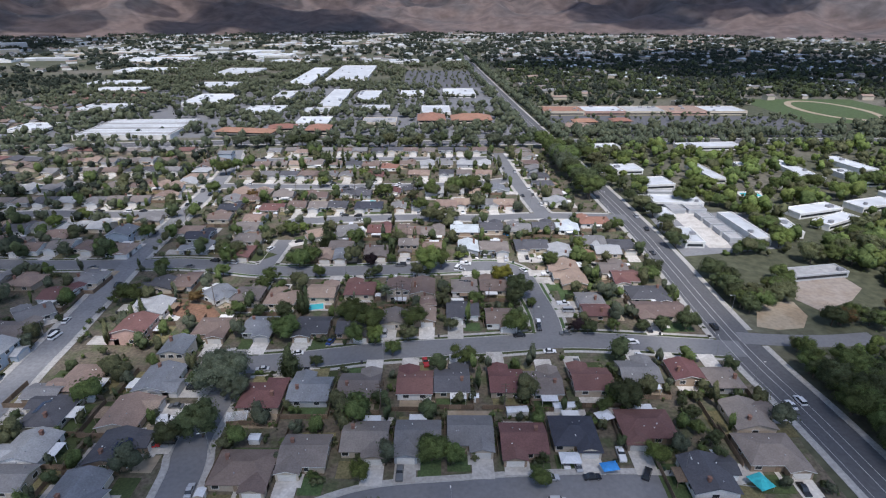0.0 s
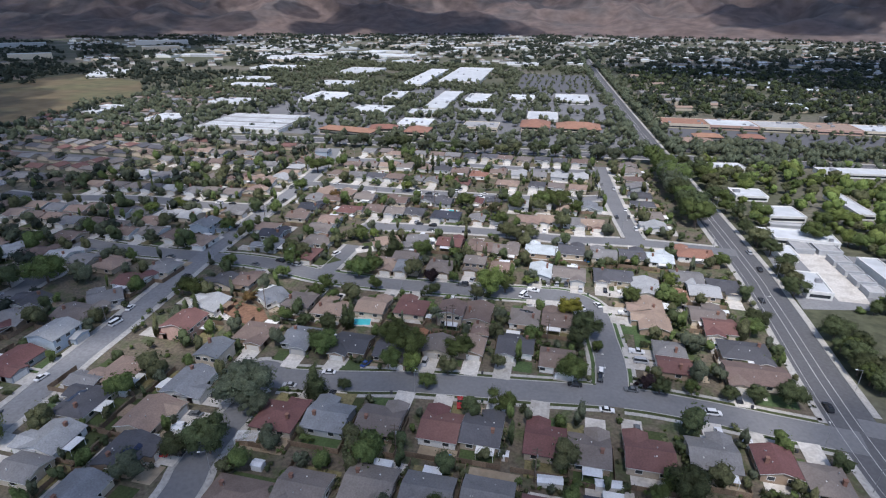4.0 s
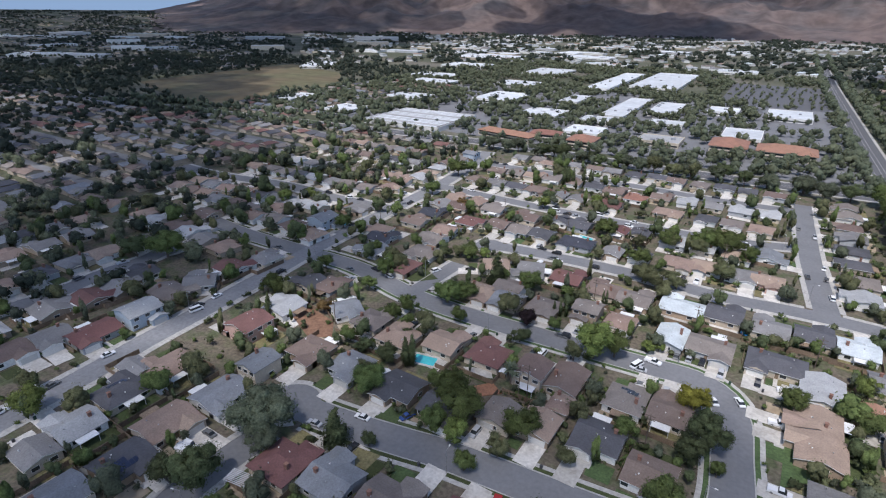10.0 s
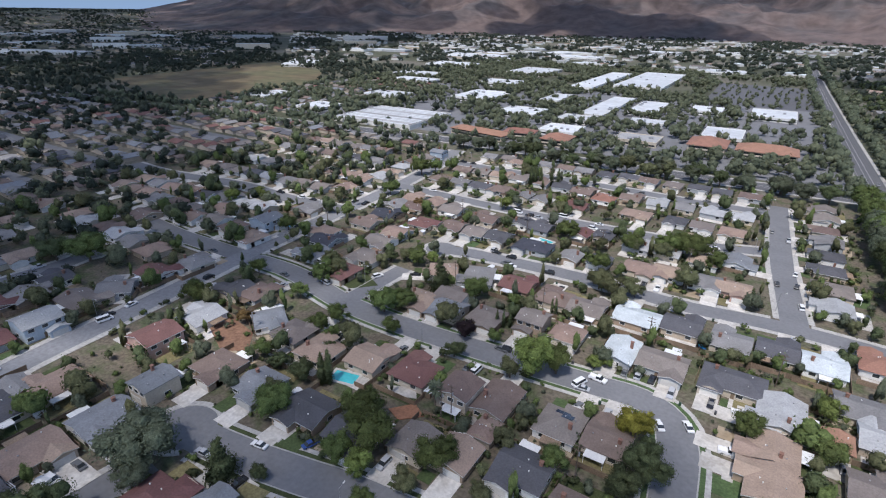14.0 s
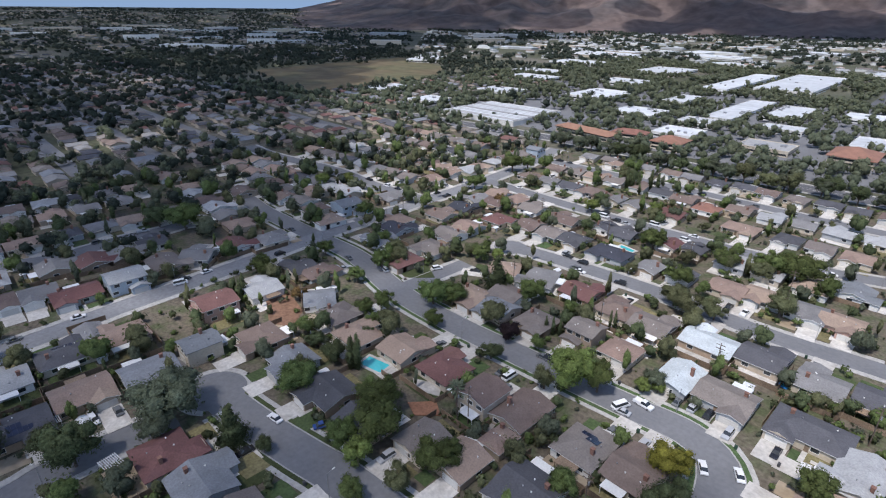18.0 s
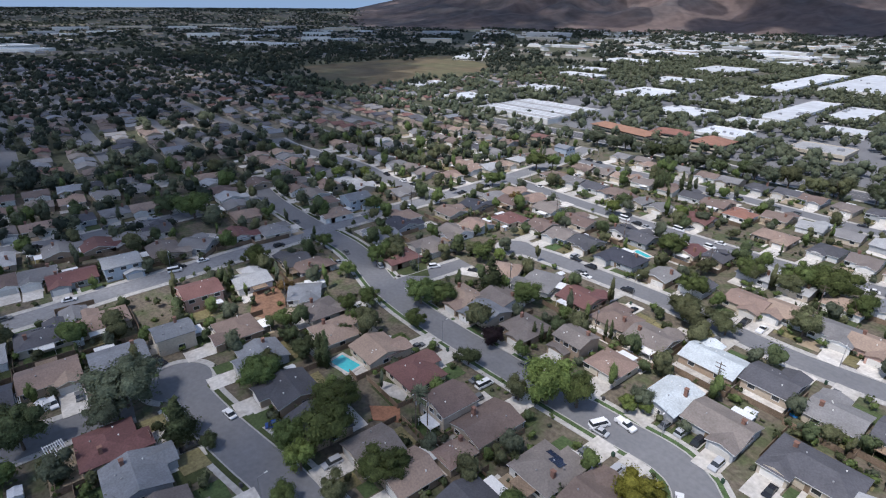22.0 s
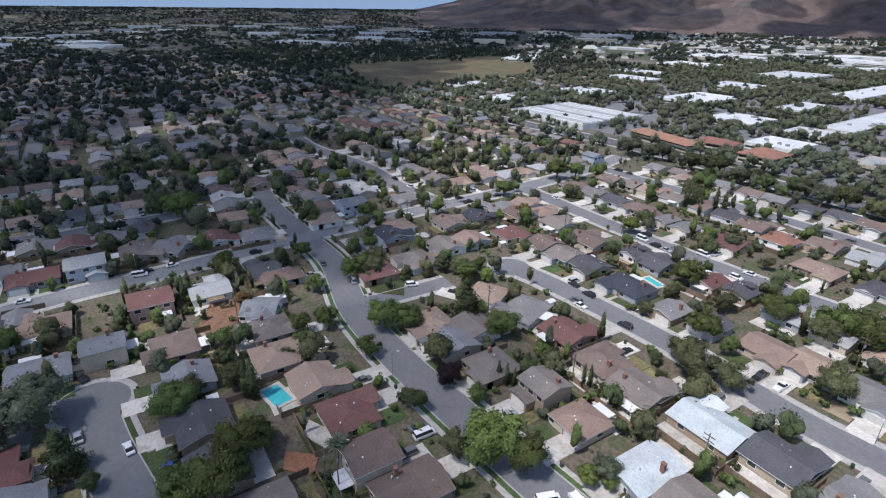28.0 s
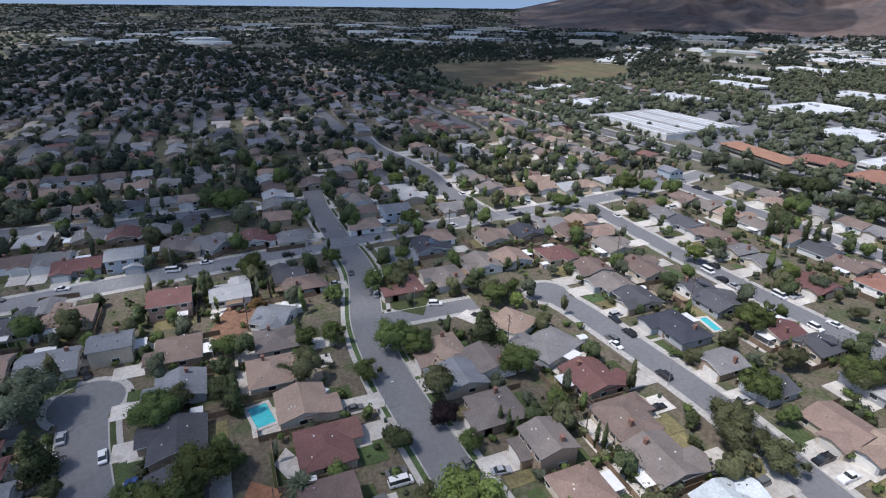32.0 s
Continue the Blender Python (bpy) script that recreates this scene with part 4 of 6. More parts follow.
tree(-132, 231, 7, "round", "green")
tree(-104, 240, 9, "tall", "green", 1.2)
tree(-102, 247, 9, "round", "olive", 1.1)
tree(-102, 226, 7, "tall", "green", 1.2)
tree(-79, 213, 7, "round", "green")
tree(7, 158, 8, "wide", "green", 1.0)
tree(-3, 114, 8, "wide", "green")
tree(3, 113, 6.5, "round", "green")
tree(28, 179, 10, "tall", "green", 1.2)
tree(57, 136, 10, "wide", "dark", 0.95)
tree(49, 134, 6, "round", "green")
tree(59, 114, 8, "round", "bright")
tree(95, 182, 8.5, "wide", "dark", 0.95)
tree(85, 181, 6.5, "round", "dark")
tree(56, 179, 6, "round", "dark", 1.1)
tree(51, 180, 6, "round", "plum", 1.1)
tree(66, 180, 5.5, "round", "green")
tree(77, 180, 5.5, "round", "dark")
tree(26, 106, 7, "round", "green")
tree(-22, 107, 7, "tall", "bright")
tree(-70, 123, 12, "wide", "dark", 0.9)
tree(-11, 184, 9, "round", "green", 1.2)
tree(-88, 277, 7, "round", "olive")
tree(-82, 276, 8, "round", "green", 1.1)
tree(-77, 281, 6, "round", "bright")
tree(-87, 284, 6, "round", "green")
tree(-93, 272, 6, "round", "dark")
tree(-38, 342, 10, "wide", "green")
tree(-90, 413, 12, "column", "dark", 1.1, "cypress")
tree(-88, 415, 12, "column", "dark", 1.1, "cypress")
tree(-85, 417, 11, "column", "dark", 1.1, "cypress")
tree(-79, 420, 12, "column", "dark", 1.2, "cypress")
tree(-75, 421, 11, "column", "dark", 1.2, "cypress")
tree(-58, 384, 9, "tall", "bright", 1.1)
tree(-14, 316, 9, "wide", "green")
tree(-32, 312, 5, "round", "olive")
tree(-13, 293, 4, "round", "dark")
tree(-153, 348, 9, "round", "green", 1.1)
tree(-162, 394, 12, "tall", "green", 1.3)
tree(-158, 405, 10, "tall", "green", 1.2)
tree(-124, 337, 7, "round", "rust", 1.1)
tree(-83, 364, 8, "round", "bright")
tree(-86, 378, 8, "round", "dark")
tree(-160, 273, 8, "round", "green", 1.1)
tree(-208, 298, 9, "round", "bright", 1.1)
tree(-217, 284, 9, "round", "bright")
tree(-203, 198, 13, "wide", "green", 1.2)
tree(-215, 190, 11, "wide", "dark")
tree(70, 238, 8, "tall", "green", 1.2)
tree(52, 238, 8, "tall", "green", 1.3)
tree(71, 257, 8, "round", "bright")
tree(97, 285, 8, "round", "green")
tree(98, 230, 8, "round", "dark", 1.2)
tree(94, 222, 8, "round", "green", 1.2)

tree(-133, 112, 10, "round", "bright", 1.0)
tree(14, 197, 8, "round", "green")
tree(-13, 173, 7, "wide", "olive", 0.9)
tree(3, 181, 6.5, "round", "olive")
tree(-18, 164, 6, "round", "green")
tree(37, 198, 5, "tall", "green")
tree(9, 249, 6.5, "tall", "grey", 1.2)
tree(-7, 345, 9, "round", "olive", 1.1)
tree(6, 344, 9, "round", "olive", 1.1)
tree(-21, 335, 8, "round", "olive", 1.1)
tree(-32, 226, 7, "round", "dark", 1.1)
tree(-25, 241, 6, "round", "green")
tree(-30, 266, 6, "round", "green")
tree(-31, 380, 6, "round", "olive")
tree(-48, 386, 7, "round", "grey")
tree(-112, 253, 8, "round", "olive")
tree(-124, 257, 7, "round", "green")
tree(-72, 211, 6.5, "round", "green")
tree(-66, 205, 5, "round", "dark")
tree(-104, 202, 6, "round", "rust")
tree(-83, 193, 7, "round", "green", 1.1)
tree(-74, 190, 6, "round", "dark")
tree(-40, 190, 6, "round", "green", 1.1)
tree(-64, 190, 7, "round", "dark", 1.1)
tree(-44, 157, 4.5, "round", "dark")



def palm(x, y, h=7.0):
    """A feather palm: a ringed trunk and arching fronds."""
    top = tagged(new("palm_tree"), "stout feather palm with drooping grey-green fronds by the street", "tree", "neighbourhood trees")
    top.matrix_basis = pose(x, y, 0.08)
    s = Shape()
    for i in range(6):
        s.tube(0, 0, h * 0.6 * i / 6, h * 0.6 * (i + 1) / 6, 0.42, 0.34, 9)
    s.put("trunk", BARK, top)
    q = random.Random(5)
    v, f = [], []
    for i in range(46):
        a, up, n = i * 2.4, q.uniform(-0.2, 1.3), 7
        L = q.uniform(2.8, 3.8)
        for side in (-1, 1):
            k = len(v)
            for j in range(n + 1):
                u = j / n
                r, z = L * u * math.cos(up * (1 - u * 0.4)), L * u * math.sin(up) - 1.5 * u * u
                wide = 0.5 * math.sin(math.pi * min(u + 0.12, 1)) * side
                for o, dz in ((0, 0.0), (wide, -0.16)):
                    v.append((r * math.cos(a) - o * math.sin(a), r * math.sin(a) + o * math.cos(a), h * 0.6 + z + dz))
            f += [(k + 2 * j, k + 2 * j + 2, k + 2 * j + 3, k + 2 * j + 1) for j in range(n)]
    put_mesh("fronds", v, f, LEAF["grey"], None, top)


palm(-84, 279)
palm(-24, 203, 10)

# ---- trees by the arterial and the boulevard ----
for _x0, _y0, _x1, _y1, _n, _spread, _h, _kinds in (
        (124, 300, 115, 480, 15, 4, 12, ("dark", "green", "olive")), (98, 338, 91, 490, 30, 4.5, 17, ("dark", "green", "grey")), (124, 192, 127, 226, 11, 3.5, 9, ("dark", "dark", "green")), (134, 200, 152, 222, 12, 6, 8.5, ("dark", "green", "olive")), (147, 252, 167, 257, 6, 2, 8, ("dark", "green")), (122.5, 258, 124, 290, 4, 1.5, 10, ("dark", "olive")), (178, 262, 184, 305, 9, 3, 9, ("green", "bright", "olive")), (158, 180, 205, 200, 10, 6, 9, ("green", "olive", "rust")), (128, 166, 158, 172, 7, 3, 8, ("dark", "green", "olive")), (150, 183, 175, 190, 6, 4, 8, ("dark", "green")),
        (129, 98, 127, 158, 20, 3, 10, ("dark", "green", "green")), (139, 92, 140, 156, 20, 5, 10, ("green", "dark", "olive")), (215, 165, 190, 110, 8, 9, 11, ("green", "dark", "olive")),
        (-185, 478, 70, 484, 27, 5, 12.5, ("dark", "grey", "olive")), (150, 340, 300, 360, 26, 22, 11, ("bright", "green", "green")),
        (180, 250, 300, 290, 26, 16, 11, ("green", "green", "olive")), (130, 440, 300, 430, 18, 22, 11, ("bright", "green", "olive"))):
    for _i in range(_n):
        _u = (_i + rnd.random()) / _n
        _x, _y = _x0 + (_x1 - _x0) * _u + rnd.uniform(-_spread, _spread), _y0 + (_y1 - _y0) * _u + rnd.uniform(-_spread, _spread)
        if free(_x, _y, 1.5, "r"):
            tree(_x, _y, _h * rnd.uniform(0.75, 1.15), rnd.choice(("round", "tall", "wide")), rnd.choice(_kinds), 1.05)

for _x, _y, _h, _k in ((76, 131, 5, "dark"), (75, 125, 4.5, "green"), (77, 120, 5.5, "dark"), (81, 139, 4, "olive"), (75, 136.5, 4, "dark")):
    tree(_x, _y, _h, "round", _k)

for _x, _y in ((-15.6, 267.4), (-14.6, 268.8)):
    tree(_x, _y, 6.5, "column", "dark", 0.9, "cypress")

# a tree or two in the yards: the near ones singly, the others as one planting
YARD_TREES = []
for _x, _y, _r in HOUSES:
    for _k in range(7):
        _a = rnd.uniform(0, 6.283)
        _px, _py = _x + (_r + 2.8) * math.cos(_a), _y + (_r + 2.8) * math.sin(_a)
        if not free(_px, _py, 1.2, "hrdp") or any(abs(_px - p) + abs(_py - q) < 5.2 for p, q in TREE_SPOTS) or any(abs(_px - p[0]) + abs(_py - p[1]) < 5.0 for p in YARD_TREES[-40:]):
            continue
        if _y > 290 and _x > -195 and rnd.random() < 0.38:
            continue
        _h = rnd.uniform(3.5, 9.5) if _x > -195 else rnd.uniform(6, 11)
        if _y < 245 and -130 < _x and len(TREE_SPOTS) < 320:
            tree(_px, _py, _h, rnd.choice(("round", "round", "tall", "round", "column")), rnd.choice(("green", "green", "dark", "olive", "bright", "grey", "dark")))
        else:
            YARD_TREES.append((_px, _py, _h * rnd.uniform(0.34, 0.5), _h))

# street trees over the farther streets
for _n, _line, _half, _w, *_ in ROADS:
    if _n not in ("s2", "s4", "s5", "s6", "s7", "s8", "s9", "s10"):
        continue
    for _p, _q in zip(_line, sides(_line)):
        for _s in (1, -1):
            _at = _p + _q * _s * (_half + rnd.uniform(1.8, 4.5))
            if (_n == "s2" and _p.x > -95) or rnd.random() > (0.10 if _n in ("s4", "s5") else 0.15) or not free(_at.x, _at.y, -1.5, "hd"):
                continue
            _h = rnd.uniform(5, 9.5)
            YARD_TREES.append((_at.x, _at.y, _h * rnd.uniform(0.36, 0.5), _h))

# gardens mix small, spreading and narrow upright trees
def mixed_growth(spots):
    grown = []
    for x, y, r, h in spots:
        u = SPARE.random()
        if u < 0.14:
            continue
        if u < 0.32:
            h = SPARE.uniform(6.5, 12)
            r = h * SPARE.uniform(0.12, 0.19)
        elif u < 0.55:
            r, h = r * 0.62, h * 0.66
        elif u > 0.82:
            r, h = r * 1.25, h * 1.2
        grown.append((x, y, r, h))
    return grown


YARD_TREES = mixed_growth(YARD_TREES)
for _p, _q in TREE_SPOTS:
    mark(_p, _q, 2.5, "t")


# ---- foliage and roofs beyond count ----
def clumps(name, spots, leaves, size, mat, label, seed, lobes=3, level=1):
    """Many crowns as one mesh: every spot (x, y, radius, height) carries a few lumpy boughs with leaf sprays on them."""
    q = np.random.RandomState(seed)
    spots = np.array(spots)
    n = len(spots)
    half = np.stack([spots[:, 2], spots[:, 2], spots[:, 3] * 0.5], 1)[:, None]
    mid = np.stack([spots[:, 0], spots[:, 1], spots[:, 3] * 0.54 + [lift(a, b) for a, b in spots[:, :2]]], 1)[:, None]
    off = unit(q.normal(size=(n, lobes, 3))) * (q.uniform(0.3, 0.6, (n, lobes, 1)) if lobes > 1 else 0)
    rad = half * (q.uniform(0.46, 0.72, (n, lobes, 1)) if lobes > 1 else q.uniform(0.85, 1.05, (n, 1, 1)))
    cen = mid + off * half
    uv, uf = ball(level)
    core = cen[:, :, None] + uv * rad[:, :, None] * 0.8 * (1 + q.uniform(-0.26, 0.2, (n, lobes, len(uv), 1)))
    cf = (uf[None] + np.arange(n * lobes)[:, None, None] * len(uv)).reshape(-1, 3)
    cn = unit(uv * 0.65 + unit(core - mid[:, :, None]) * 0.45 + q.normal(0, 0.15, core.shape)).reshape(-1, 3)
    pick = q.randint(0, lobes, (n, leaves))
    rows = np.arange(n)[:, None]
    d = unit(q.normal(size=(n, leaves, 3)) + [0, 0, 0.25])
    c = cen[rows, pick] + d * rad[rows, pick if rad.shape[1] > 1 else 0] * q.uniform(0.7, 1.25, (n, leaves, 1))
    nrm = unit(d + q.normal(0, 0.4, d.shape) + [0, 0, 0.35])
    v = sprays(q, c, nrm, size * spots[:, None, 2:3] * q.uniform(0.6, 1.3, (n, leaves, 1)))
    soft = unit(d * 0.35 + unit(c - mid) * 0.4 + nrm * 0.35).reshape(-1, 3)
    core = core.reshape(-1, 3)
    f = np.concatenate([cf, np.arange(len(v)).reshape(-1, 3) + len(core)])
    me = fast_mesh(name, np.concatenate([core, v]), f, [mat], np.concatenate([cn, np.repeat(soft, 3, axis=0)]))
    tagged(new(name, me), label, "foliage", kind="stuff")


def roofs(name, spots, mats, label, wallmat):
    """Far houses as one mesh of walls and one of gable roofs."""
    s, rs = Shape(), Shape()
    for x, y, w, d, h, rot, k in spots:
        base = lift(x, y)
        c, n = math.cos(radians(rot)), math.sin(radians(rot))
        one = Shape()
        wall_shape(one, w, d, h, True)
        s.add([(x + a * c - b * n, y + a * n + b * c, z + base) for a, b, z in one.v], one.f)
        v, f = roof_shape(w, d, h, "gable" if k % 3 else "hip", thick=0.25)
        rs.add([(x + a * c - b * n, y + a * n + b * c, z + base) for a, b, z in v], f, k % len(mats))
    tagged(s.put(name + "_walls", wallmat), label + ", the walls", "houses", kind="stuff")
    tagged(rs.put(name + "_roofs", mats), label + ", the roofs", "houses", kind="stuff")


far = random.Random(21)
for _i, _k in enumerate(("green", "dark", "olive", "grey")):
    clumps("yard_trees", YARD_TREES[_i::4], 260, 0.095, LEAF[_k], "%s garden trees between the houses" % TREEWORDS[_k], 30 + _i, 6)
# hedges and shrubs among the near houses
spots = []
for _x, _y, _rot, _w, _d in LOTS:
    if not (-190 < _x < 105 and 85 < _y < 475):
        continue
    _m = pose(_x, _y, 0, 0, 0, _rot)
    for _k in range(far.randrange(2, 5)):
        _side = far.randrange(4)
        _a = far.uniform(-0.5, 0.5)
        _n, _r = far.randrange(1, 5), far.choice((0.6, 0.8, 1.0, 1.3, 1.7, 2.1))
        for _j in range(_n):
            _u = _a + _j * _r * 1.5 / max(_w, _d)
            _p = ((_u * _w, _d / 2 + 5.0), (_w / 2 + 0.9, _u * _d + 2), (-_w / 2 - 0.8, _u * _d + 2), (_u * _w, -_d / 2 - 1.1))[_side]
            _q = _m @ Vector((_p[0] + far.uniform(-0.3, 0.3), _p[1] + far.uniform(-0.4, 0.4), 0))
            if free(_q.x, _q.y, _r * 0.6, "rdp"):
                spots.append((_q.x, _q.y, _r * far.uniform(0.8, 1.15), _r * far.uniform(1.1, 1.9)))
for _i in range(2500):
    _x, _y = far.uniform(-190, 105), far.uniform(85, 475)
    if free(_x, _y, 0.4, "hrdp") and len(spots) < 3600:
        _r = far.choice((0.4, 0.6, 0.8, 1.1, 1.6, 2.2))
        spots.append((_x, _y, _r, _r * far.uniform(1.2, 1.9)))
for _i, _k in enumerate(("green", "dark", "olive", "grey", "dark", "green")):
    clumps("shrubs", spots[_i::6], 40, 0.2, LEAF[_k], "low %s garden shrubs and hedges" % TREEWORDS[_k], 3 + 40 * _i, 2)

FIELD_EDGE = [(-850, 555), (-740, 515), (-590, 472), (-535, 508), (-585, 610), (-570, 705), (-690, 840), (-890, 905), (-872, 715)]


def inside(x, y, edge):
    hit = False
    for (a, b), (c, d) in zip(edge, edge[1:] + edge[:1]):
        if (b > y) != (d > y) and x < (c - a) * (y - b) / (d - b) + a:
            hit = not hit
    return hit


# the shaded old suburb in the west: roofs under a canopy of trees
west, canopy = [], []
for _j in range(34):
    _y = -60 + (_j // 2) * 52 + (_j % 2) * 22
    for _i in range(64):
        _x = -205 - _i * 15.5
        if (_x > -300 and 70 < _y < 440) or _y > 470 + (-_x - 200) * 0.02 and _x > -420:
            continue
        if _x < -560 and _y > 420:
            continue
        _px, _py = _x + far.uniform(-2, 2), _y + far.uniform(-3, 3)
        if free(_px, _py, 6):
            west.append((_px, _py, far.uniform(11, 14), far.uniform(9, 12), far.uniform(2.6, 3.0), far.choice((0, 90)) + far.uniform(-4, 4), far.randrange(100)))
roofs("west_suburb", west, [ROOF[k] for k in ("taupe", "grey", "brown", "dark", "grey", "red", "dark", "blue")], "rows of low suburban houses far among trees", WALL["beige"])
for _i in range(14000):
    _x, _y = far.uniform(-1250, -185), far.uniform(-120, 1000)
    if inside(_x, _y, FIELD_EDGE) or (_x < -330 and far.random() < 0.42) or (-520 < _x and _y > 285 - (_x + 245) * 0.6 and far.random() < 0.72) or (_x > -520 and far.random() < 0.3):
        continue
    if _y > 470 and _x > -560 and far.random() < 0.5:
        continue
    if free(_x, _y, 1.0, "r") and (free(_x, _y, 0.8, "h") or _x < -520) and len(canopy) < 6500:
        _r = far.uniform(2.2, 5.2) * (1.0 if far.random() < 0.8 else 1.4)
        canopy.append((_x, _y, _r, _r * far.uniform(1.5, 2.1)))
for _i in range(700):
    _x, _y = far.uniform(-330, -186), far.uniform(60, 450)
    if free(_x, _y, 1.5, "r") and free(_x, _y, 0.5, "h") and far.random() < 0.35:
        _r = far.uniform(3.2, 5.6)
        canopy.append((_x, _y, _r, _r * far.uniform(1.5, 2.0)))
near_c = [c for c in canopy if c[0] > -480]
far_c = [c for c in canopy if c[0] <= -480]
clumps("tree_canopy", near_c[::2], 90, 0.15, FARDARK, "dark green tree canopy over the old suburb", 6)
clumps("tree_canopy", near_c[1::2], 90, 0.15, FARLEAF, "green tree canopy over the old suburb", 7)
clumps("tree_canopy", far_c, 26, 0.24, FARDARK, "far dark tree canopy of the western suburb", 8)
spots = []
for _i in range(15000):
    _r, _a = math.sqrt(far.uniform(1.1, 20)) * 1000, radians(far.uniform(48, 112))
    _x, _y = -_r * math.sin(_a), 120 + _r * math.cos(_a)
    if noise.noise(Vector((_x / 210, _y / 130, 9))) > -0.16:
        spots.append((_x, _y, far.uniform(4, 9), far.uniform(5, 10)))
clumps("tree_canopy", spots, 5, 0.4, FARDARK, "far dark belt of trees over the plain", 9, 1)

# office parks and woods to the north, apartment gardens to the east
spots = []
for _i in range(13000):
    _x, _y = far.uniform(-560, 900), far.uniform(512, 1250)
    _wood = _x > 105 and _y > 700
    if not free(_x, _y, 3, "r") or (-70 < _x < 58 and 880 < _y < 1125) or (125 < _x < 420 and 560 < _y < 700) or (400 < _x < 560 and 600 < _y < 770):
        continue
    if _y < 575 and -260 < _x < 110 and far.random() < 0.22:
        continue
    if _wood or noise.noise(Vector((_x / 70, _y / 70, 5))) > (-0.16 if _x > -60 else -0.24):
        _r = far.uniform(3, 6.5)
        spots.append((_x, _y, _r, _r * far.uniform(1.5, 2.2)))
OFFICE_TREES = spots
spots = []
for _i in range(6500):
    _r, _a = math.sqrt(far.uniform(1.3, 7.6)) * 1000, radians(far.uniform(-42, 47))
    _x, _y = -_r * math.sin(_a), 120 + _r * math.cos(_a)
    _right = _x > -100
    if _right and _y < 1900 or noise.noise(Vector((_x / 160, _y / 160, 2))) > 0.0:
        spots.append((_x, _y, far.uniform(5, 10), far.uniform(7, 13)))
clumps("far_woods", spots, 10, 0.36, FARDARK, "far dark woods and street trees on the plain", 11, 1)
spots = []
for _i in range(900):
    _r, _a = math.sqrt(far.uniform(1.4, 7.4)) * 1000, radians(far.uniform(-42, 47))
    spots.append((-_r * math.sin(_a), 120 + _r * math.cos(_a), far.uniform(14, 24), far.uniform(10, 14), 4.5, far.uniform(0, 180), far.randrange(100)))
roofs("far_suburb", spots, [ROOF[k] for k in ("light", "tan", "grey", "white", "taupe")], "far suburban roofs on the plain", WALL["white"])
spots = []
for _i in range(1700):
    _r, _a = math.sqrt(far.uniform(1.2, 15)) * 1000, radians(far.uniform(52, 110))
    spots.append((-_r * math.sin(_a), 120 + _r * math.cos(_a), far.uniform(12, 22), far.uniform(10, 14), 4, far.uniform(0, 180), far.randrange(100)))
roofs("plain_suburb", spots, [ROOF[k] for k in ("grey", "grey", "taupe", "dark", "light")], "far pale roofs among the trees of the plain", WALL["beige"])


# ---- offices, shops, flats ----
HEDGE = []
BLOCKS = []


def clear_of_blocks(x, y, r):
    """True where no low commercial building stands within r."""
    for bx, by, ba, bb, c, n in BLOCKS:
        dx, dy = x - bx, y - by
        if abs(dx * c + dy * n) < ba + r and abs(dy * c - dx * n) < bb + r:
            return False
    return True


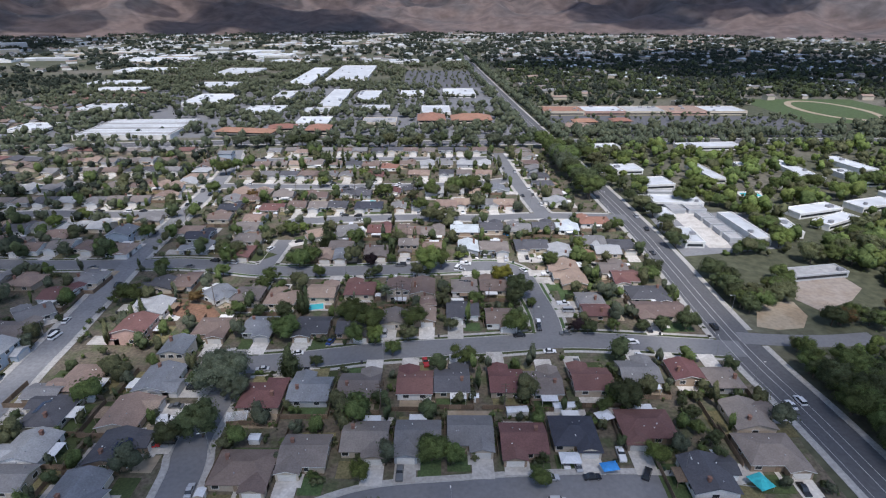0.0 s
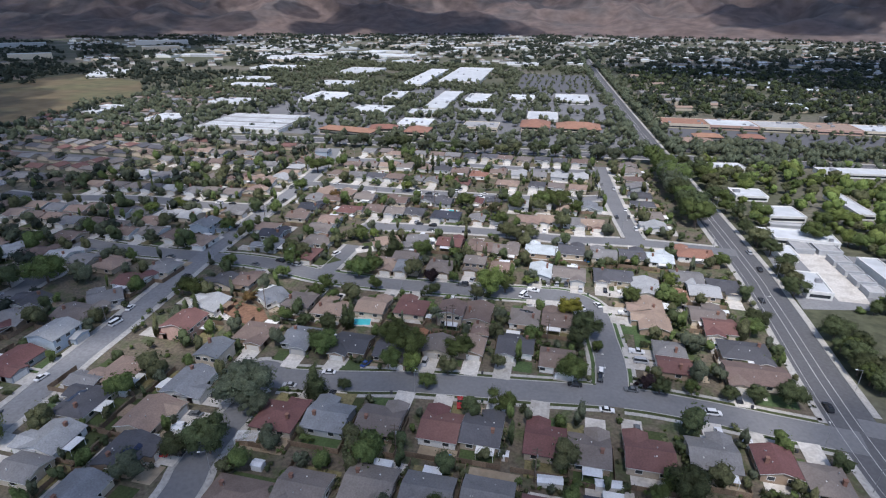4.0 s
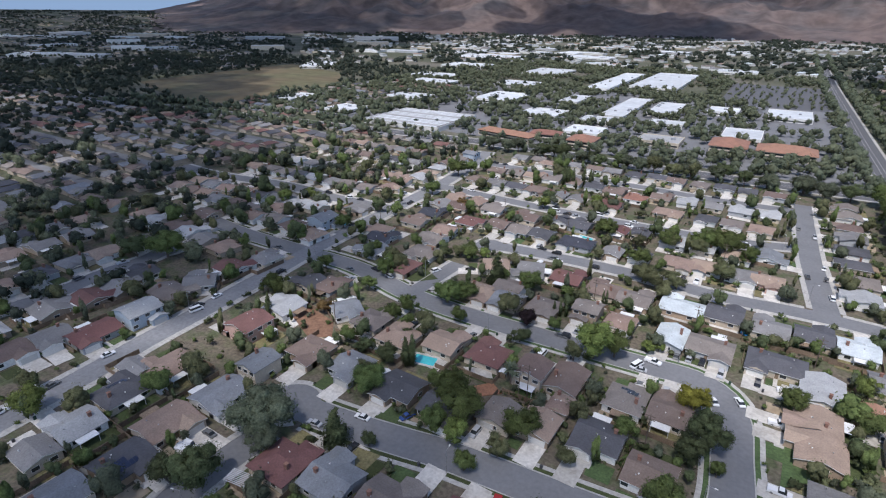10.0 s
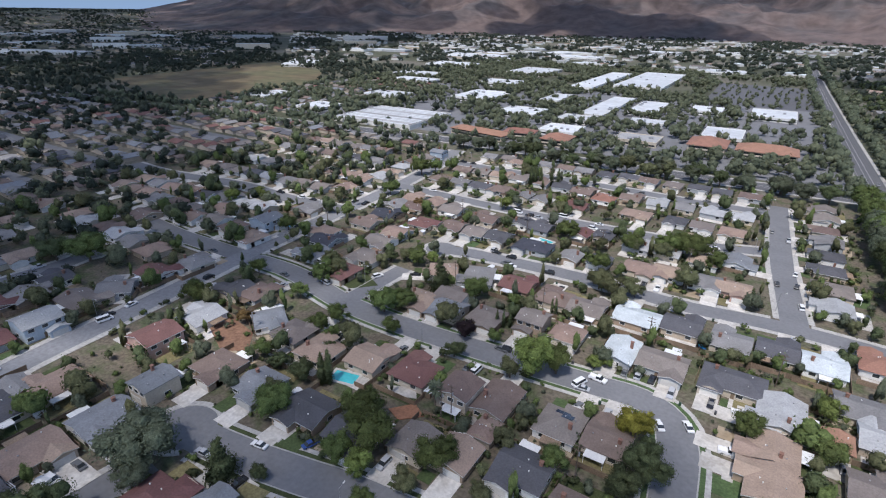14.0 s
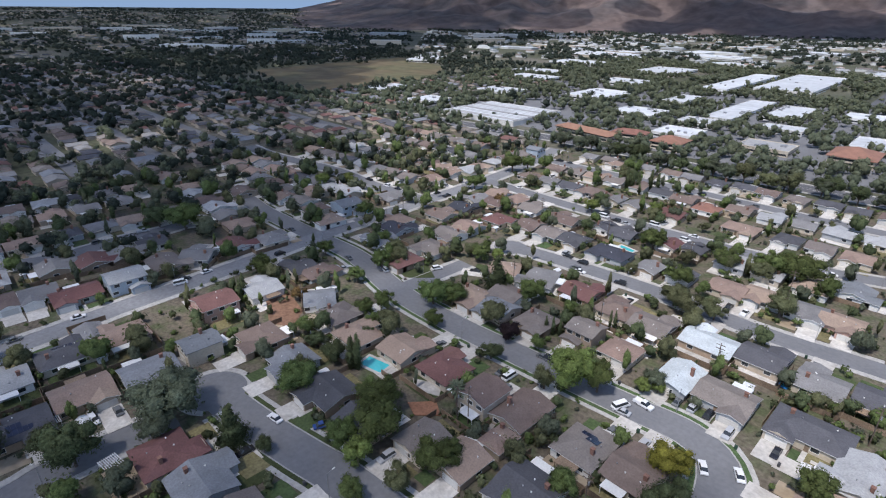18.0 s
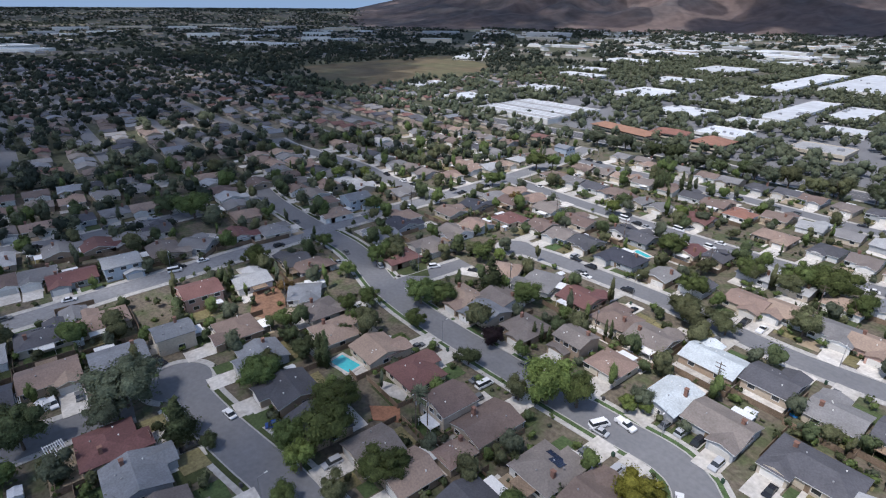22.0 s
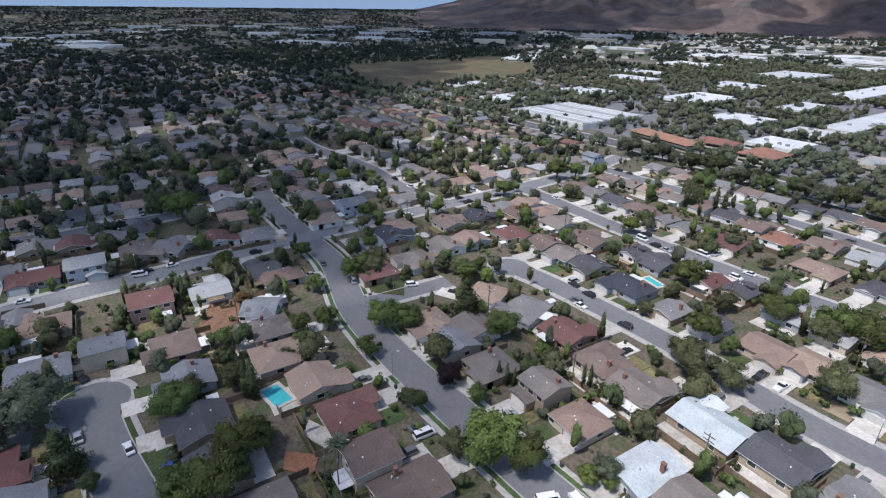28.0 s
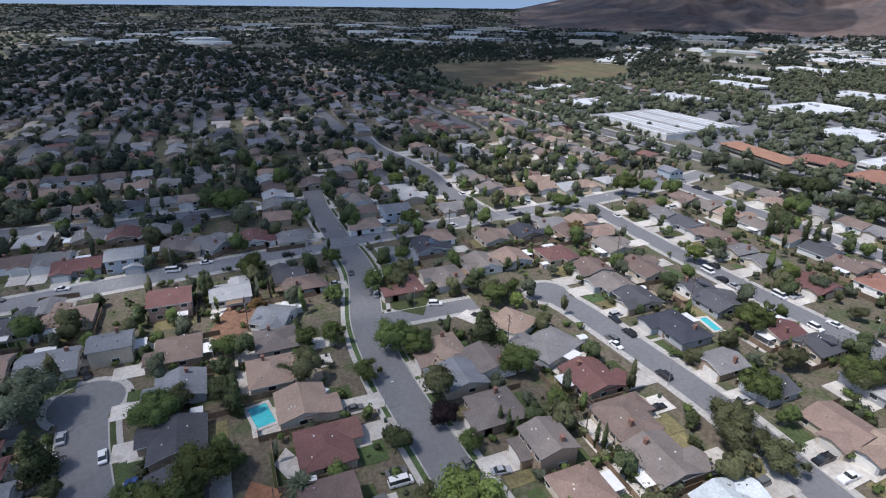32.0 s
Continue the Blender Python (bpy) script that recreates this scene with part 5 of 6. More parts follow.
def flat_building(x, y, w, d, h=7.0, roof=None, wall="white", rot=2.0, words="white flat-roofed office building", name="office_building", band=True, units=3):
    """A low flat-roofed building with a parapet, window bands and roof machines."""
    h = h if h < 5 or h > 12 else 4.2 + (h - 5) * 0.4
    top = tagged(new(name), words, "building", "low commercial buildings")
    top.matrix_basis = pose(x, y, 0, 0, 0, rot)
    a, b = w / 2, d / 2
    BLOCKS.append((x, y, a, b, math.cos(radians(rot)), math.sin(radians(rot))))
    Shape().box(-a, a, -b, b, 0, h - 0.5).put("wall", WALL[wall], top)
    s = Shape().box(-a + 0.4, a - 0.4, -b + 0.4, b - 0.4, h - 0.5, h - 0.3)
    s.put("roof", roof or WHITEROOF, top)
    p = Shape()
    o, i = [(-a - 0.1, -b - 0.1), (a + 0.1, -b - 0.1), (a + 0.1, b + 0.1), (-a - 0.1, b + 0.1)], [(-a + 0.4, -b + 0.4), (a - 0.4, -b + 0.4), (a - 0.4, b - 0.4), (-a + 0.4, b - 0.4)]
    v = [(*q, h - 0.7) for q in o] + [(*q, h + 0.15) for q in o] + [(*q, h + 0.15) for q in i] + [(*q, h - 0.3) for q in i]
    p.add(v, [(4 * k + m, 4 * k + (m + 1) % 4, 4 * k + 4 + (m + 1) % 4, 4 * k + 4 + m) for k in range(3) for m in range(4)])
    p.put("parapet", WALL[wall], top)
    if band:
        for z in (1.0,):
            Shape().box(-a + 1, a - 1, -b - 0.06, -b + 0.05, z, z + 1.4).put("window_band", GLASS, top)
            Shape().box(a - 0.05, a + 0.06, -b + 1, b - 1, z, z + 1.4).put("window_band", GLASS, top)
    for k in range(units):
        ux, uy, us = far.uniform(-a * 0.8, a * 0.8), far.uniform(-b * 0.8, b * 0.8), far.uniform(1.0, 2.2)
        Shape().box(ux - us, ux + us, uy - us * 0.7, uy + us * 0.7, h - 0.35, h + 1.2, inset=0.1).put("roof_unit", METAL, top)
    if y > 520 and y < 1000 and name != "shop_building":
        at = pose(x, y, 0, 0, 0, rot)
        for k in range(int((w + d) / 6)):
            s0 = k * 6 + far.uniform(-2, 2)
            q = at @ (Vector((-a + s0, -b - 3.5, 0)) if s0 < w else Vector((a + 3.5, -b + s0 - w, 0)))
            if far.random() < 0.62 and free(q.x, q.y, 3, "r"):
                r0 = far.uniform(2.2, 4.2)
                HEDGE.append((q.x, q.y, r0, r0 * far.uniform(1.7, 2.5)))
    mark(x, y, min(a, b) + 2, "h")
    n = int(max(a, b) // max(min(a, b), 4)) + 1
    for k in range(-n, n + 1):
        mark(x + (k * min(a, b) if a > b else 0), y + (k * min(a, b) if b >= a else 0), min(a, b) + 2, "h")
    return top


def tiled_building(x, y, w, d, h=6.0, rot=2.0, roof="terracotta", wall="cream"):
    top = tagged(new("office_building"), "cream low office building with a %s hipped roof" % WORDS[roof], "building", "low commercial buildings")
    top.matrix_basis = pose(x, y, 0, 0, 0, rot)
    BLOCKS.append((x, y, w / 2, d / 2, math.cos(radians(rot)), math.sin(radians(rot))))
    Shape().box(-w / 2, w / 2, -d / 2, d / 2, 0, h).put("wall", WALL[wall], top)
    v, f = roof_shape(w, d, h, "hip", over=1.2, pitch=0.3, thick=0.3)
    put_mesh("roof", v, f, ROOF[roof], None, top)
    for z in (0.9, 3.6):
        Shape().box(-w / 2 + 1, w / 2 - 1, -d / 2 - 0.06, -d / 2 + 0.05, z, z + 1.4).put("window_band", GLASS, top)
        Shape().box(w / 2 - 0.05, w / 2 + 0.06, -d / 2 + 1, d / 2 - 1, z, z + 1.4).put("window_band", GLASS, top)
    mark(x, y, min(w, d) / 2 + 3, "h")
    return top


big = flat_building(-304, 548, 90, 80, 6, ROOF["grey"], "white", 3, "huge white warehouse with long roof ridges", "warehouse", False, 0)
for _i in range(13):
    _v, _f = roof_shape(84, 4.3, 4.5, "gable", over=0.2, pitch=0.2, thick=0.1)
    put_mesh("roof_ridge", _v, _f, TAR if _i % 4 == 1 else WHITEROOF, None, big, pose(0, -36 + _i * 6.0, 0))
flat_building(-380, 1070, 70, 100)
flat_building(-166, 1055, 68, 230, 8)
flat_building(-232, 1005, 34, 240, 8)
flat_building(-143, 748, 26, 148, 7)
flat_building(-102, 768, 30, 86, 6)
flat_building(-44, 795, 32, 38, 6)
flat_building(22, 805, 44, 60, 6)
flat_building(-82, 676, 34, 24, 5)
flat_building(-148, 650, 30, 30, 6)
flat_building(-9, 655, 33, 48, 7)
tiled_building(-13, 597, 28, 34)
tiled_building(30, 596, 42, 28)
flat_building(-68, 588, 36, 30, 6, TAR, "cream", words="cream flat-roofed office building with pale gravel roof")
flat_building(-138, 588, 34, 36, 6)
tiled_building(-123, 540, 22, 24)
tiled_building(-192, 530, 56, 16, 5, -8, "terracotta")
tiled_building(-160, 545, 26, 16, 6, 10, "terracotta")
flat_building(-304, 735, 52, 74, 7)
flat_building(-218, 775, 24, 60, 6)
flat_building(-212, 658, 44, 46, 5)
flat_building(-408, 668, 52, 46, 6)
flat_building(-567, 1090, 92, 70, 7)
flat_building(-750, 1410, 80, 130, 8)
flat_building(-410, 548, 36, 40, 6)
flat_building(-440, 1450, 120, 70, 8)
flat_building(-640, 1330, 150, 70, 8)
flat_building(-815, 915, 60, 120, 7, rot=35)
flat_building(-522, 577, 30, 50, 6)
flat_building(-470, 820, 70, 40, 7)
flat_building(-350, 880, 60, 50, 6)
flat_building(-520, 900, 80, 50, 6)
flat_building(-90, 1300, 70, 60, 7)
flat_building(-330, 1300, 90, 50, 7)
for _k in range(46):
    _x, _y = far.uniform(-1100, -120), far.uniform(1150, 2300)
    if free(_x, _y, 20, "h"):
        flat_building(_x, _y, far.uniform(50, 120), far.uniform(30, 60), 7, None, far.choice(("white", "cream", "grey")), far.uniform(-8, 8), "far white industrial hall among trees", "industrial_hall", False, 0)
for _k in range(30):
    _r, _a = far.uniform(1500, 3300), radians(far.uniform(58, 98))
    flat_building(-_r * math.sin(_a), 120 + _r * math.cos(_a), far.uniform(60, 160), far.uniform(30, 60), 10, None, "white", far.uniform(0, 90), "long pale industrial hall far on the plain", "industrial_hall", False, 0)
for _x, _y, _w, _d, _t in ((-2719, 640, 260, 70, 76), (-2860, 1010, 300, 70, 70), (-2420, 1180, 220, 60, 64), (-2130, 1330, 240, 60, 58), (-2687, 420, 200, 60, 82), (-2600, 820, 180, 60, 72), (-1650, 1480, 220, 60, 48),
                           (-1350, 1740, 260, 60, 40), (-1800, 1050, 150, 50, 60), (-1500, 900, 130, 50, 58), (-1900, 700, 160, 50, 72), (-1250, 1150, 140, 50, 46), (-2300, 300, 140, 50, 85), (-1150, 1480, 160, 50, 40)):
    flat_building(_x, _y, _w * 0.62, _d * 0.7, 12.5, None, far.choice(("white", "cream", "grey")), _t, "long pale warehouse far out on the plain", "warehouse", False, 0)
# shopping strip with its car park
for _k in range(5):
    flat_building(140 + _k * 48, 660 + _k * 1.2, 47.5, 36, 6.5, (ROOF["terracotta"], WHITEROOF, TAR, ROOF["tan"], WHITEROOF)[_k], "pink" if _k % 2 else "cream", 1.5, "low shopping strip with an arcade and tan walls", "shop_building")
tiled_building(135, 560, 30, 16, 5, 2, "tan")
tiled_building(150, 585, 24, 14, 5, 2, "terracotta")
tiled_building(190, 590, 20, 14, 5, 2, "terracotta")
tagged(Shape().box(118, 390, 530, 640, 0, 0.03).put("parking_lot", DARK_ASPHALT), "large asphalt car park before the shops", "car park", kind="structure")
tagged(Shape().box(400, 560, 600, 770, 0, 0.06).put("sports_field", LAWN), "green school sports field", "field", kind="structure")
_v = [(480 + (38 + 9 * k) * (0.9 * math.cos(_a)), 685 + (64 + 9 * k) * math.sin(_a), 0.12) for k in (0, 1) for _a in [i * math.pi / 24 for i in range(48)]]
tagged(put_mesh("running_track", _v, [(i, (i + 1) % 48, 48 + (i + 1) % 48, 48 + i) for i in range(48)], SAND), "pale oval running track round the sports field", "track", kind="structure")
# flats with long white roofs
for _x, _y, _w, _d, _r in ((148, 331, 31, 16, -2), (131.5, 306, 9, 14, 2), (128.5, 327, 4.5, 22, -4), (132, 271, 10, 21, -2), (140, 406, 20, 17, 5), (149, 370, 21, 19, 8), (196, 396, 10, 42, 5), (142, 477, 25, 14, 10),
                           (236, 482, 56, 16, 6), (267, 402, 12, 50, 4), (252, 376, 42, 9, 26), (226, 314, 34, 12, 18), (194, 285, 7, 22, -5), (228, 296, 30, 10, 28), (270, 325, 32, 13, 18), (237, 417, 17, 10, 0), (310, 345, 38, 13, 12),
                           (320, 420, 14, 40, 10), (300, 385, 12, 34, 6)):
    flat_building(_x, _y, _w, _d, 3.7, WHITEROOF, "white", _r, "low white apartment block with a flat white roof", "apartment_block", True, 1)
tagged(Shape().box(-6, 6, -4, 4, 0, 0.1).put("swimming_pool", WATER, None, pose(207, 350, 0.06, 0, 0, 5)), "turquoise swimming pool among the flats", "pool")
flat_building(167.5, 283, 9, 39, 4.9, WHITEROOF, "white", 4, "long two-storey white apartment block with a flat white roof", "apartment_block", True, 1)
mark(207, 346, 13, "h")
for _x, _y, _w, _d, _r in ((143, 318, 9.5, 11, 2), (155, 318, 11, 11, 2), (155.5, 304, 8, 8.6, 2), (156, 293, 8, 8.6, 2), (156.5, 282, 8, 8.6, 2), (157, 271.5, 8, 8, 2), (150, 350, 26, 5, 0)):
    flat_building(_x, _y, _w, _d, 2.7, TAR, "grey", _r, "low carport with a pale grey roof beside the flats", "carport", False, 0)
_t = [c for c in OFFICE_TREES if clear_of_blocks(c[0], c[1], c[2] * 0.8)]
HEDGE = [c for c in HEDGE if clear_of_blocks(c[0], c[1], c[2] * 0.7)]
_u = [c for c in _t if not (c[0] > 105 and c[1] > 700)]
_b = []
for _n, _line, *_ in ROADS:
    if _n == "boulevard":
        for _p, _q in zip(_line, sides(_line)):
            for _o in (-16, 15, 21, -24):
                if -690 < _p.x < 690 and far.random() < (0.55 if _p.x < -330 or _p.x > 90 else 0.15):
                    _r = far.uniform(2.4, 4.4)
                    _at = _p + _q * (_o + far.uniform(-2.5, 2.5))
                    if free(_at.x, _at.y, 1.5):
                        _b.append((_at.x, _at.y, _r, _r * far.uniform(2.0, 2.9)))
for _k in range(420):
    _y = far.uniform(505, 1900)
    _c = min(ROADS[0][1], key=lambda p: abs(p.y - _y))
    _r = far.uniform(3.2, 5.4)
    _b.append((_c.x + far.choice((-1, 1)) * far.uniform(10.5, 17), _y, _r, _r * far.uniform(1.9, 2.6)))
_b = [c for c in _b if clear_of_blocks(c[0], c[1], c[2] * 0.8)]
clumps("boulevard_trees", _b, 90, 0.13, LEAF["grey"], "tall grey-green trees along the boulevard", 23, 4)
clumps("woods", [c for c in _u if c[1] < 700][::2] + HEDGE[::2], 60, 0.14, FARLEAF, "green trees between offices and car parks", 10)
clumps("woods", [c for c in _u if c[1] < 700][1::2] + HEDGE[1::2], 60, 0.14, LEAF["grey"], "grey-green trees between offices and car parks", 17)
clumps("woods", [c for c in _u if c[1] >= 700], 22, 0.26, FARLEAF, "green trees between the farther offices", 18, 2)
_east = []
for _k in range(420):
    _x, _y = far.uniform(125, 1100), far.uniform(715, 1700)
    _east.append((_x, _y, far.uniform(11, 22), far.uniform(9, 13), far.uniform(3, 6), far.uniform(-20, 20), far.randrange(100)))
roofs("east_suburb", _east, [ROOF[k] for k in ("light", "tan", "grey", "taupe", "white")], "suburban houses deep among dark trees", WALL["cream"])
_w = [c for c in _t if c[0] > 105 and c[1] > 700 and noise.noise(Vector((c[0] / 45, c[1] / 60, 8))) > -0.28]
clumps("woods", _w[::2], 24, 0.26, FARDARK, "dense dark woods beyond the shops", 12, 2)
clumps("woods", _w[1::2], 24, 0.26, LEAF["dark"], "dark green woods beyond the shops", 19, 2)
spots = []
for _i in range(2700):
    _x, _y = far.uniform(122, 620), far.uniform(90, 500)
    if free(_x, _y, 0.5) and free(_x, _y, 0.5, "t") and clear_of_blocks(_x, _y, 2.2) and not (120 < _x < 176 and 258 < _y < 345) and not (118 < _x < 200 and 165 < _y < 250) and not (140 < _x < 240 and 100 < _y < 160):
        _r = far.choice((far.uniform(1.4, 3.0), far.uniform(2.4, 4.4), far.uniform(4.0, 6.2)))
        spots.append((_x, _y, _r, _r * far.uniform(1.5, 2.5)))
for _i, _k in enumerate(("bright", "bright", "olive", "green")):
    clumps("garden_trees", spots[_i::4], 60, 0.14, LEAF[_k], "%s trees and hedges round the flats" % TREEWORDS[_k], 13 + _i * 5, 5)
spots = []
for _i in range(280):
    _x, _y = far.uniform(118, 400), far.uniform(515, 650)
    if free(_x, _y, 0.5):
        _r = far.uniform(2, 4)
        spots.append((_x, _y, _r, _r * 1.9))
for _i in range(10):
    for _j in range(17):
        if far.random() < 0.72:
            spots.append((-60 + _i * 12.5 + far.uniform(-3.5, 3.5), 885 + _j * 14.5 + far.uniform(-4, 4), far.uniform(1.8, 3.8), far.uniform(4.0, 7.5)))
clumps("garden_trees", spots, 50, 0.14, FARLEAF, "rows of green trees in the car park", 14)

# ---- open ground ----
def patch(name, pts, z, mat, label, cat):
    n = len(pts)
    v = [(x, y, 0) for x, y in pts] + [(x, y, z) for x, y in pts]
    tagged(put_mesh(name, v, [tuple(range(n, 2 * n))] + [(i, (i + 1) % n, n + (i + 1) % n, n + i) for i in range(n)], mat), label, cat, kind="structure")


patch("dry_field", FIELD_EDGE, 0.15, FIELD, "large dry yellow-brown grass field", "field")
patch("bare_lot", [(124, 184), (131, 181.5), (142, 183), (149, 192), (150, 204), (134, 203)], 0.1, SAND, "bare tan earth lot by the road", "ground")
patch("court", [(139.5, 261), (151.5, 261), (162, 326), (138, 326)], 0.1, CONCRETE, "pale concrete court between flats and carports", "yard")
patch("pool_deck", [(198, 343), (212, 342), (218, 358), (200, 357)], 0.1, CONCRETE, "pale concrete deck round the pool of the flats", "deck")
patch("schoolyard", [(152, 206), (157, 196), (176, 205), (188, 216), (187, 230), (162, 222)], 0.13, material("worn_yard_paving", (0.29, 0.25, 0.215), 0.95, 0.15, 0.5, 0.12, second=(0.24, 0.2, 0.165)), "pale worn yard beside a low building", "yard")
flat_building(174.5, 229, 28.5, 8.5, 3.0, TAR, "grey", 10, "long low school building with pale grey roof", "school_building", True, 1)
patch("park_lawn", [(136, 100), (240, 95), (245, 172), (165, 169), (141, 150)], 0.08, material("watered_grass", (0.10, 0.145, 0.042), 0.95, 0.2, 1.2, 0.08, second=(0.085, 0.11, 0.04)), "bright green park lawn behind the trees", "lawn")
for _k in range(11):
    patch("road", [(-900, -81 + _k * 52), (-340, -81 + _k * 52), (-340, -71 + _k * 52), (-900, -71 + _k * 52)], 0.05, ASPHALT, "grey asphalt street in the western suburb", "road")
patch("parking_court", [(122, 250), (184, 262), (188, 316), (124, 312)], 0.07, PALE_ASPHALT, "pale paved court between the apartment blocks", "car park")
patch("freeway", [(-1165, 1741), (-1044, 2217), (-267, 2640), (300, 2700), (300, 2680), (-267, 2610), (-1020, 2190), (-1135, 1741)], 1.5, CONCRETE, "pale far freeway across the plain", "road")
patch("dirt_yard", [(-97, 186), (-113, 193), (-112, 202), (-97, 199), (-90, 191)], 0.14, material("red_earth", (0.20, 0.115, 0.075), 0.95, 0.25, 0.8, 0.2), "bare reddish earth yard behind a fence", "yard")
patch("corner_lawn", [(-103, 244), (-91, 243), (-84, 251), (-95, 257)], 0.16, LAWN, "corner lawn where two streets meet", "lawn")
patch("side_lawn", [(51, 203), (60, 212), (60, 224), (51, 226)], 0.2, LAWN, "mown dark green front lawn beside the street", "lawn")
patch("side_lawn", [(-6, 291), (1, 287), (8, 294), (1, 300)], 0.2, DRYLAWN, "dry front lawn beside the pavement", "lawn")
patch("patio", [(-34, 194), (-29, 200), (-24, 197), (-29, 192)], 0.3, material("terracotta_paving", (0.30, 0.15, 0.09), 0.9, 0.2, 1.5, 0.3), "small terracotta-coloured patio behind a house", "patio")
patch("patio", [(-41, 202), (-33, 206), (-30, 202), (-37, 199)], 0.31, CONCRETE, "pale concrete patio behind the reddish house", "patio")
patch("dry_front_lawn", [(-46, 149), (-46, 155), (-39, 156), (-39, 150)], 0.24, DRYLAWN, "square of dry yellow-brown front lawn", "lawn")
patch("car_park", [(-62, 880), (60, 880), (50, 1130), (-74, 1130)], 0.03, DARK_ASPHALT, "wide car park with rows of small trees", "car park")
patch("office_paving", [(-430, 520), (90, 520), (82, 900), (-430, 900)], 0.015, ASPHALT, "car parks and drives between the offices", "car park")
patch("soil", [(-330, 30), (104, 70), (104, 488), (-330, 455)], 0.02, YARD, "soil and dry grass of the house lots", "ground")


# ---- the distance ----
_v, _f = [], []
for _i in range(33):
    _a = radians(30 + 85 * _i / 32)
    for _z in (40, 900):
        _v.append((-5200 * math.sin(_a), 120 + 5200 * math.cos(_a), _z))
tagged(put_mesh("backdrop", _v, [(2 * i, 2 * i + 2, 2 * i + 3, 2 * i + 1) for i in range(32)], HORIZON), "pale blue sky low over the far plain", "sky", kind="structure")

# ---- unseen clouds overhead, added for the shade they cast ----
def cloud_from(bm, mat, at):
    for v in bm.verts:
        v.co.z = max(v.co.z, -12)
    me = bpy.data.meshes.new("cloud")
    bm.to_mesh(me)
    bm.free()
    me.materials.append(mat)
    ob = tagged(new("cloud", me), "unseen heap cloud added high up to shade the valley", "cloud", "broken clouds", "structure")
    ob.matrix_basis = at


def cloud(x, y, z, w, d, seed, mat=CLOUD):
    """A flat-based heap cloud, high above the valley and out of view, added to shade it."""
    q = np.random.RandomState(seed)
    bm = bmesh.new()
    for i in range(26):
        a, t = q.uniform(0, 6.283), math.sqrt(q.uniform(0, 1))
        r = q.uniform(0.16, 0.30) * min(w, d) * (1.15 - 0.5 * t)
        bmesh.ops.create_icosphere(bm, subdivisions=2, radius=1.0, matrix=Matrix.LocRotScale((t * math.cos(a) * w * 0.42, t * math.sin(a) * d * 0.42, 0), None, (r * 1.2, r * 1.2, r * 0.5)))
    cloud_from(bm, mat, pose(x, y, z))


def shade_cloud_bank(edge, seed, step=130, mat=CLOUD):
    """A wide unseen bank of heaped broken cloud before the sun, added to shade the land inside the edge."""
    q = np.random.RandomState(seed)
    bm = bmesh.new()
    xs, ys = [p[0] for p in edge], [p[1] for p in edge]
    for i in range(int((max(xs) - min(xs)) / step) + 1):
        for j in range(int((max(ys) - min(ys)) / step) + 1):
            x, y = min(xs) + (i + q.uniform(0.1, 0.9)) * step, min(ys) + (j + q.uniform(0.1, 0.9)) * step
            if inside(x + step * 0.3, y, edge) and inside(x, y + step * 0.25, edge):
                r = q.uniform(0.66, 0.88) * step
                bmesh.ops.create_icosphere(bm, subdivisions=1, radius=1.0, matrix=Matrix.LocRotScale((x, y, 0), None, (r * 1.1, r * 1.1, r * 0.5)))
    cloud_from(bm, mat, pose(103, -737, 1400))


# edges follow the ground to be dimmed; thickness sets how much
shade_cloud_bank([(-142, -150), (-142, 195), (-150, 240), (-172, 270), (-222, 305), (-288, 340), (-345, 400), (-440, 470), (-620, 545), (-750, 705), (-880, 960), (-1000, 1300), (-1100, 1800), (-1200, 2300), (-2400, 2300), (-2400, -150)], 1, 95)
shade_cloud_bank([(-225, -40), (300, -40), (300, 150), (120, 190), (56, 190), (46, 226), (0, 212), (-25, 172), (-60, 158), (-112, 160), (-130, 240), (-225, 250)], 2, 75, HAZE_CLOUD)
shade_cloud_bank([(-2300, -700), (-4900, -700), (-4900, 2900), (-2200, 3100), (-1200, 2300), (-2300, 2200)], 5, 300)
shade_cloud_bank([(-2700, 2300), (-1500, 3150), (-500, 3350), (200, 3900), (800, 3300), (1700, 3200), (2600, 2600), (2600, 5000), (-2700, 5000)], 3, 330, THIN_CLOUD)
# extra thin bank, added only to dim these house lots further
shade_cloud_bank([(-125, 208), (-60, 209), (-10, 206), (-12, 232), (-50, 246), (-95, 290), (-210, 300), (-190, 260), (-125, 230)], 4, 60, THIN_CLOUD)
cloud(800, 560, 1400, 1200, 760, 3)
cloud(-1700, 500, 1400, 1100, 900, 4)
cloud(-700, 2100, 1500, 1500, 700, 5)
cloud(1300, 2300, 1500, 1300, 700, 6)
cloud(300, 3300, 1500, 900, 600, 7)

# ---- garden things ----
def pool(x, y, rot, w, d):
    top = tagged(new("swimming_pool"), "turquoise back-garden swimming pool with pale concrete rim", "pool")
    top.matrix_basis = pose(x, y, 0.1, 0, 0, rot)
    Shape().box(-w / 2, w / 2, -d / 2, d / 2, 0.02, 0.16, inset=0.05).put("water", WATER, top)
    a, b = w / 2, d / 2
    o, i = [(-a - 0.9, -b - 0.9), (a + 0.9, -b - 0.9), (a + 0.9, b + 0.9), (-a - 0.9, b + 0.9)], [(-a, -b), (a, -b), (a, b), (-a, b)]
    v = [(*q, 0) for q in o] + [(*q, 0.2) for q in o] + [(*q, 0.2) for q in i] + [(*q, 0) for q in i]
    put_mesh("rim", v, [(4 * k + m, 4 * k + (m + 1) % 4, 4 * k + 4 + (m + 1) % 4, 4 * k + 4 + m) for k in range(3) for m in range(4)], CONCRETE, None, top)


pool(-54, 198, 12, 8, 4.6)
pool(-46, 334, -10, 7.5, 2.6)
pool(-166, 277, 10, 8, 4)


